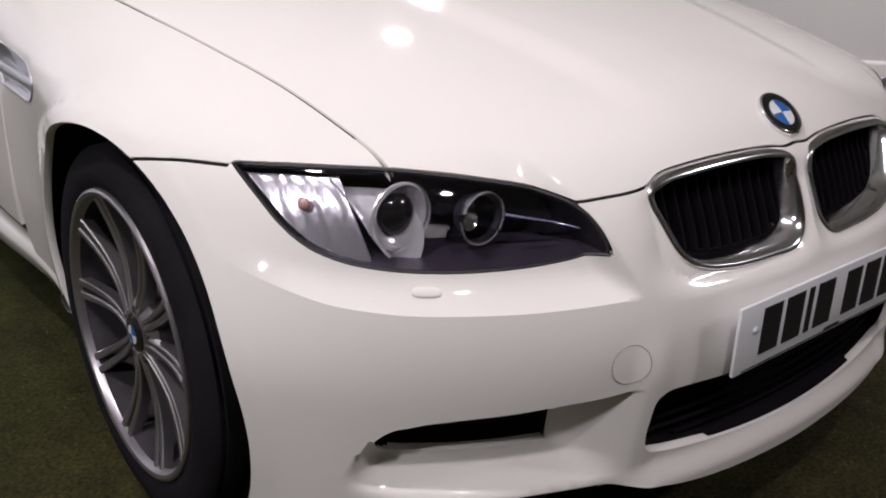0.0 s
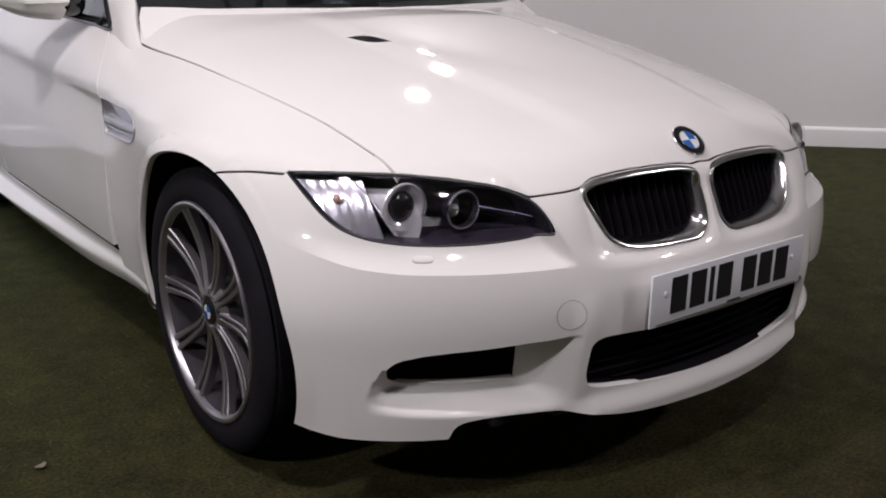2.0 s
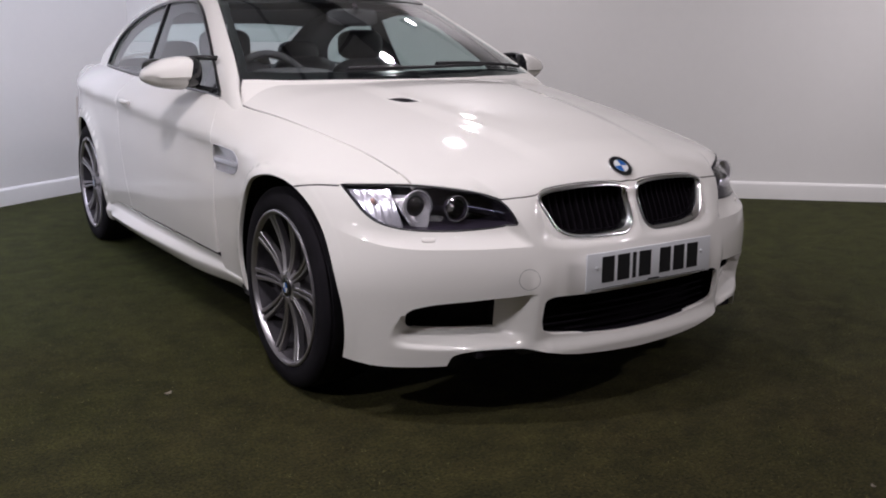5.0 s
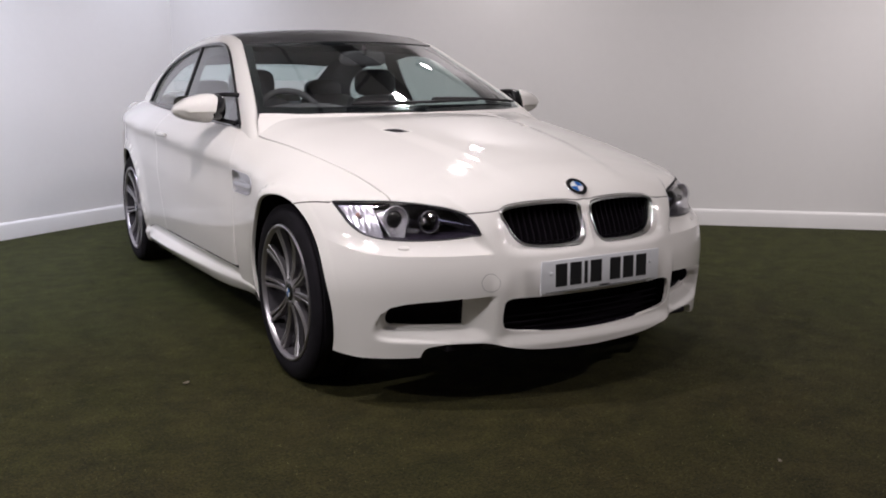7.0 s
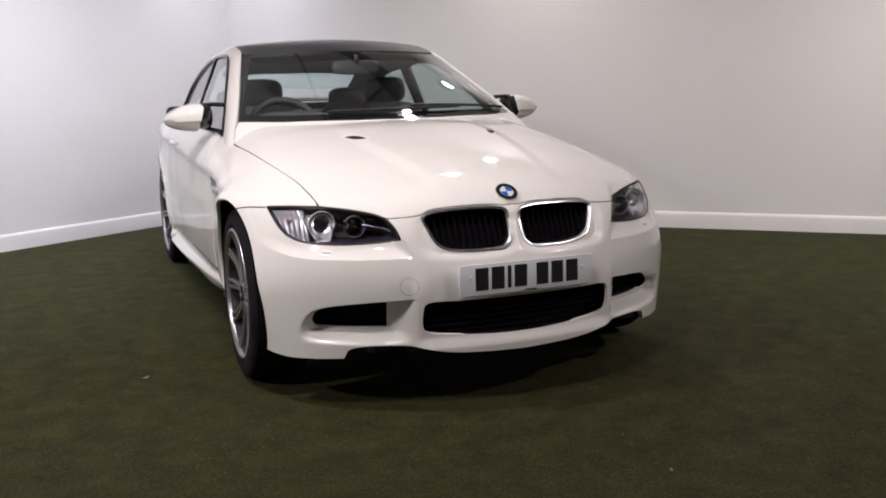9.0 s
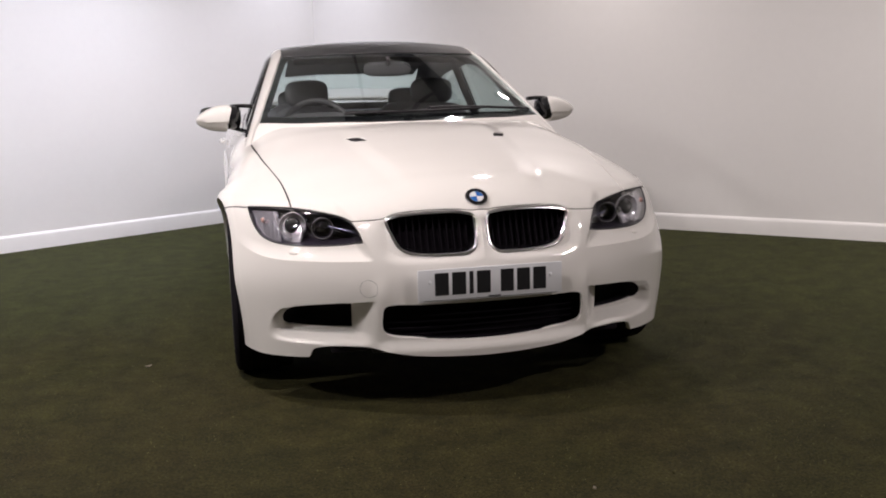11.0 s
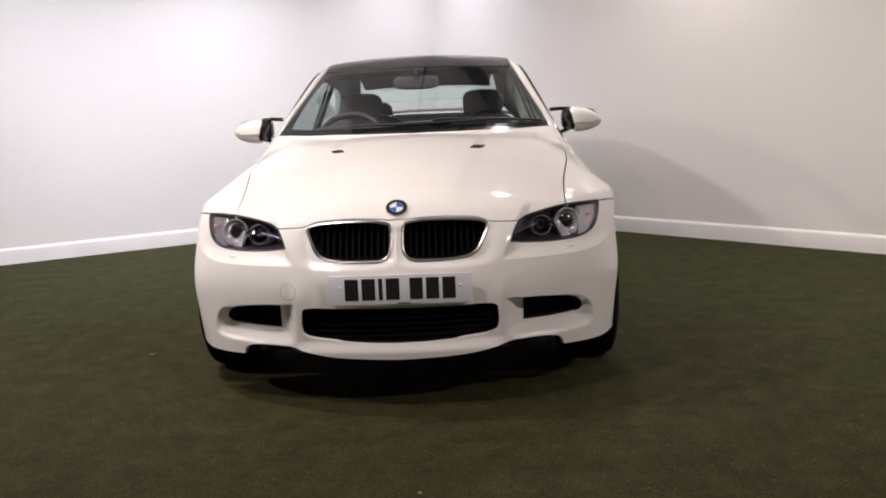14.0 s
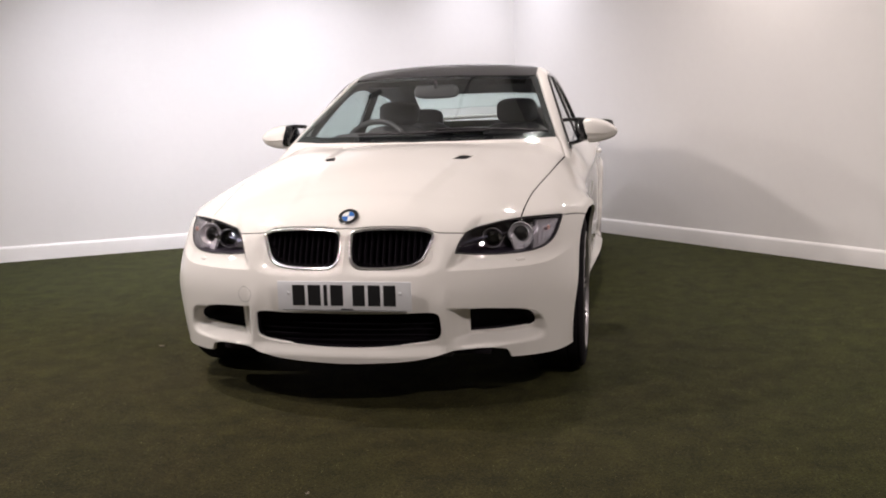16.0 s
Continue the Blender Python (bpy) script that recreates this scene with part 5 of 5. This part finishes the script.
me = mesh_of("floor", [(*(p * 1.0), 0) for p in ring] + [(*p, -0.1) for p in ring], [(0, 1, 2, 3, 4), (9, 8, 7, 6, 5)] + [(i, (i + 1) % 5, (i + 1) % 5 + 5, i + 5) for i in range(5)], False)
tagged(part("floor", me, TURF, None), "worn dark green artificial turf with brown patches", "floor", kind="structure")

SCRAPS = [(-1.205, 0.11, 0.026, 20, 0.15), (0.11, -1.467, 0.016, 70, 0.2)]
# short bent blades standing out of the pile
rng = np.random.default_rng(5)
N = 150000
bx, by = rng.uniform(-3.6, 3.4, N), rng.uniform(-3.5, 2.2, N)
keep = ~((np.abs(bx) < 0.78) & (by > -0.55) & (by < 3.6)) & (np.hypot(bx + 0.3, by + 0.6) < 3.7)
# thinner in worn patches
worn = sum(np.sin(bx * f * math.cos(a) + by * f * math.sin(a) + p) for f, a, p in zip(rng.uniform(4, 22, 14), rng.uniform(0, 6.3, 14), rng.uniform(0, 6.3, 14))) / 3
keep &= rng.uniform(-1.3, 1.3, N) < worn + 0.15
bx, by = bx[keep], by[keep]
n = len(bx)
ang, hgt, wid = rng.uniform(0, 2 * math.pi, n), rng.uniform(0.002, 0.0055, n), rng.uniform(0.0009, 0.0020, n)
lean = rng.uniform(0.8, 2.4, n) * hgt
la = rng.uniform(0, 2 * math.pi, n)
cxn, sxn = np.cos(ang) * wid, np.sin(ang) * wid
base = np.stack([bx, by, np.full(n, -0.001)], 1)
tip = base + np.stack([np.cos(la) * lean, np.sin(la) * lean, hgt], 1)
sidev = np.stack([cxn, sxn, np.zeros(n)], 1)
sidev *= np.where(sidev[:, :1] * (tip - base)[:, 1:2] - sidev[:, 1:2] * (tip - base)[:, :1] < 0, -1.0, 1.0)
vv = np.stack([base - sidev, base + sidev, tip + sidev * 0.3, tip - sidev * 0.3], 1).reshape(-1, 3)
me = bpy.data.meshes.new("turf_blades")
me.vertices.add(4 * n)
me.vertices.foreach_set("co", vv.ravel())
me.loops.add(4 * n)
me.loops.foreach_set("vertex_index", np.arange(4 * n))
me.polygons.add(n)
me.polygons.foreach_set("loop_start", np.arange(0, 4 * n, 4))
me.update(calc_edges=True)
me.polygons.foreach_set("use_smooth", [True] * n)
me.normals_split_custom_set([(0.0, 0.0, 1.0)] * (4 * n))
BLADES = bpy.data.materials.new("turf_blade")
BLADES.use_nodes = True
nt = BLADES.node_tree
geo = nt.nodes.new("ShaderNodeNewGeometry")
rp = nt.nodes.new("ShaderNodeValToRGB")
for i, (pos, col) in enumerate(((0.0, (0.0200, 0.0245, 0.0050, 1)), (0.65, (0.040, 0.0410, 0.0095, 1)), (1.0, (0.135, 0.118, 0.046, 1)))):
    e = rp.color_ramp.elements[i] if i < 2 else rp.color_ramp.elements.new(pos)
    e.position, e.color = pos, col
nt.links.new(geo.outputs["Random Per Island"], rp.inputs[0])
tcb = nt.nodes.new("ShaderNodeTexCoord")
pale = nt.nodes.new("ShaderNodeTexNoise")
pale.inputs["Scale"].default_value, pale.inputs["Detail"].default_value, pale.inputs["Roughness"].default_value = 15, 7, 0.72
nt.links.new(tcb.outputs["Object"], pale.inputs["Vector"])
worn_ramp = nt.nodes.new("ShaderNodeValToRGB")
worn_ramp.color_ramp.elements[0].position, worn_ramp.color_ramp.elements[1].position = 0.36, 0.64
worn_ramp.color_ramp.elements[0].color, worn_ramp.color_ramp.elements[1].color = (0.78, 0.80, 0.77, 1), (1.25, 1.22, 1.20, 1)
nt.links.new(pale.outputs["Fac"], worn_ramp.inputs[0])
tint = nt.nodes.new("ShaderNodeMix")
tint.data_type, tint.blend_type = "RGBA", "MULTIPLY"
tint.inputs[0].default_value = 1
nt.links.new(rp.outputs[0], tint.inputs[6])
nt.links.new(worn_ramp.outputs[0], tint.inputs[7])
nt.links.new(tint.outputs[2], nt.nodes["Principled BSDF"].inputs["Base Color"])
nt.nodes["Principled BSDF"].inputs["Roughness"].default_value = 0.7
nt.nodes["Principled BSDF"].inputs["Specular IOR Level"].default_value = 0.2
tagged(part("turf_blades", me, BLADES, None), "short bent green and straw coloured artificial grass blades", "grass", kind="stuff")

# small dry scraps lying on the turf
SCRAP = material("dry_scrap", (0.22, 0.19, 0.15), 0.8, vary=0.2, scale=60)


def scrap(x, y, size, turn, bend):
    bm = bmesh.new()
    rows = []
    for i in range(7):
        t = i / 6
        w = size * 0.32 * math.sin(math.pi * (0.08 + 0.84 * t)) ** 0.8
        z = 0.010 + bend * size * (2 * t - 1) ** 2
        rows.append([bm.verts.new((size * (t - 0.5), s * w, z + abs(s) * 0.12 * size + d)) for d in (0.0012, 0) for s in ((-1, 0, 1) if d else (1, 0, -1))])
    for a, b in zip(rows, rows[1:]):
        for i in range(6):
            bm.faces.new((a[i], a[(i + 1) % 6], b[(i + 1) % 6], b[i]))
    bm.faces.new(rows[0][::-1])
    bm.faces.new(rows[-1])
    ob = part("dry_leaf", bm, SCRAP, None)
    ob.matrix_basis = pose(x, y, -0.004, 0, 0, turn)
    tagged(ob, "small pale dry leaf scrap lying on the turf", "leaf", "scraps on the turf")


for x, y, size, turn, bend in SCRAPS:
    scrap(x, y, size, turn, bend)

# ---- ceiling fittings out of view, some added only for fill or reflection ----
TRACK = material("track_black", (0.012, 0.012, 0.013), 0.5)


def ceiling_bar(name, a, b, width, drop, label):
    a, b = Vector(a), Vector(b)
    bar = box_bm(((b - a).length, width, drop), (0, 0, 0), min(width, drop) * 0.2, 2)
    ob = part(name, bm_mesh(bar, name), TRACK, None)
    m = (a + b) / 2
    ob.matrix_basis = pose(m.x, m.y, CEIL - drop / 2, 0, 0, math.degrees(math.atan2(b.y - a.y, b.x - a.x)))
    tagged(ob, label, "ceiling track")


# wide bar added to put a dark band into the windscreen's reflection
ceiling_bar("reflection_bar", (0.25, 3.75), (1.75, -0.3), 0.24, 0.12, "unseen black bar added under the ceiling for its dark reflection")
ceiling_bar("lighting_track", (0.05, 4.4), (-0.12, 0.6), 0.035, 0.03, "thin black lighting track fixed to the ceiling")
ceiling_bar("lighting_track", (0.75, 2.05), (-1.9, -0.6), 0.035, 0.03, "thin black lighting track fixed to the ceiling")


def downlight(x, y):
    can = lathe([(0.0, 0.09), (-0.12, 0.09), (-0.125, 0.085), (-0.118, 0.079), (-0.02, 0.06), (-0.02, 0.001)], 32, axis="z", name="ceiling_lamp")
    ob = part("ceiling_lamp", can, TRACK, None)
    ob.matrix_basis = pose(x, y, CEIL)
    tagged(ob, "short black ceiling spot lamp can", "lamp", "ceiling lamps")


# the added fill at (-1.3, 2.9) gets a can like the real spots
for (x, y), *_ in SPOTS_AND_FILL + MAIN_LAMPS:
    downlight(x, y)


# housing for each added fill lamp, no such fitting is known here
def fill_disc(x, y):
    ob = part("fill_lamp_disc", lathe([(0.0, 0.15), (-0.035, 0.15), (-0.04, 0.145), (-0.03, 0.14), (-0.03, 0.001)], 48, axis="z", name="fill_lamp_disc"), SKIRT, None)
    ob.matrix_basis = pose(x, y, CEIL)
    tagged(ob, "round white disc of an added, unseen fill lamp on the ceiling", "lamp", "panel lamps")


for (x, y), *_ in FILL_LAMPS:
    fill_disc(x, y)
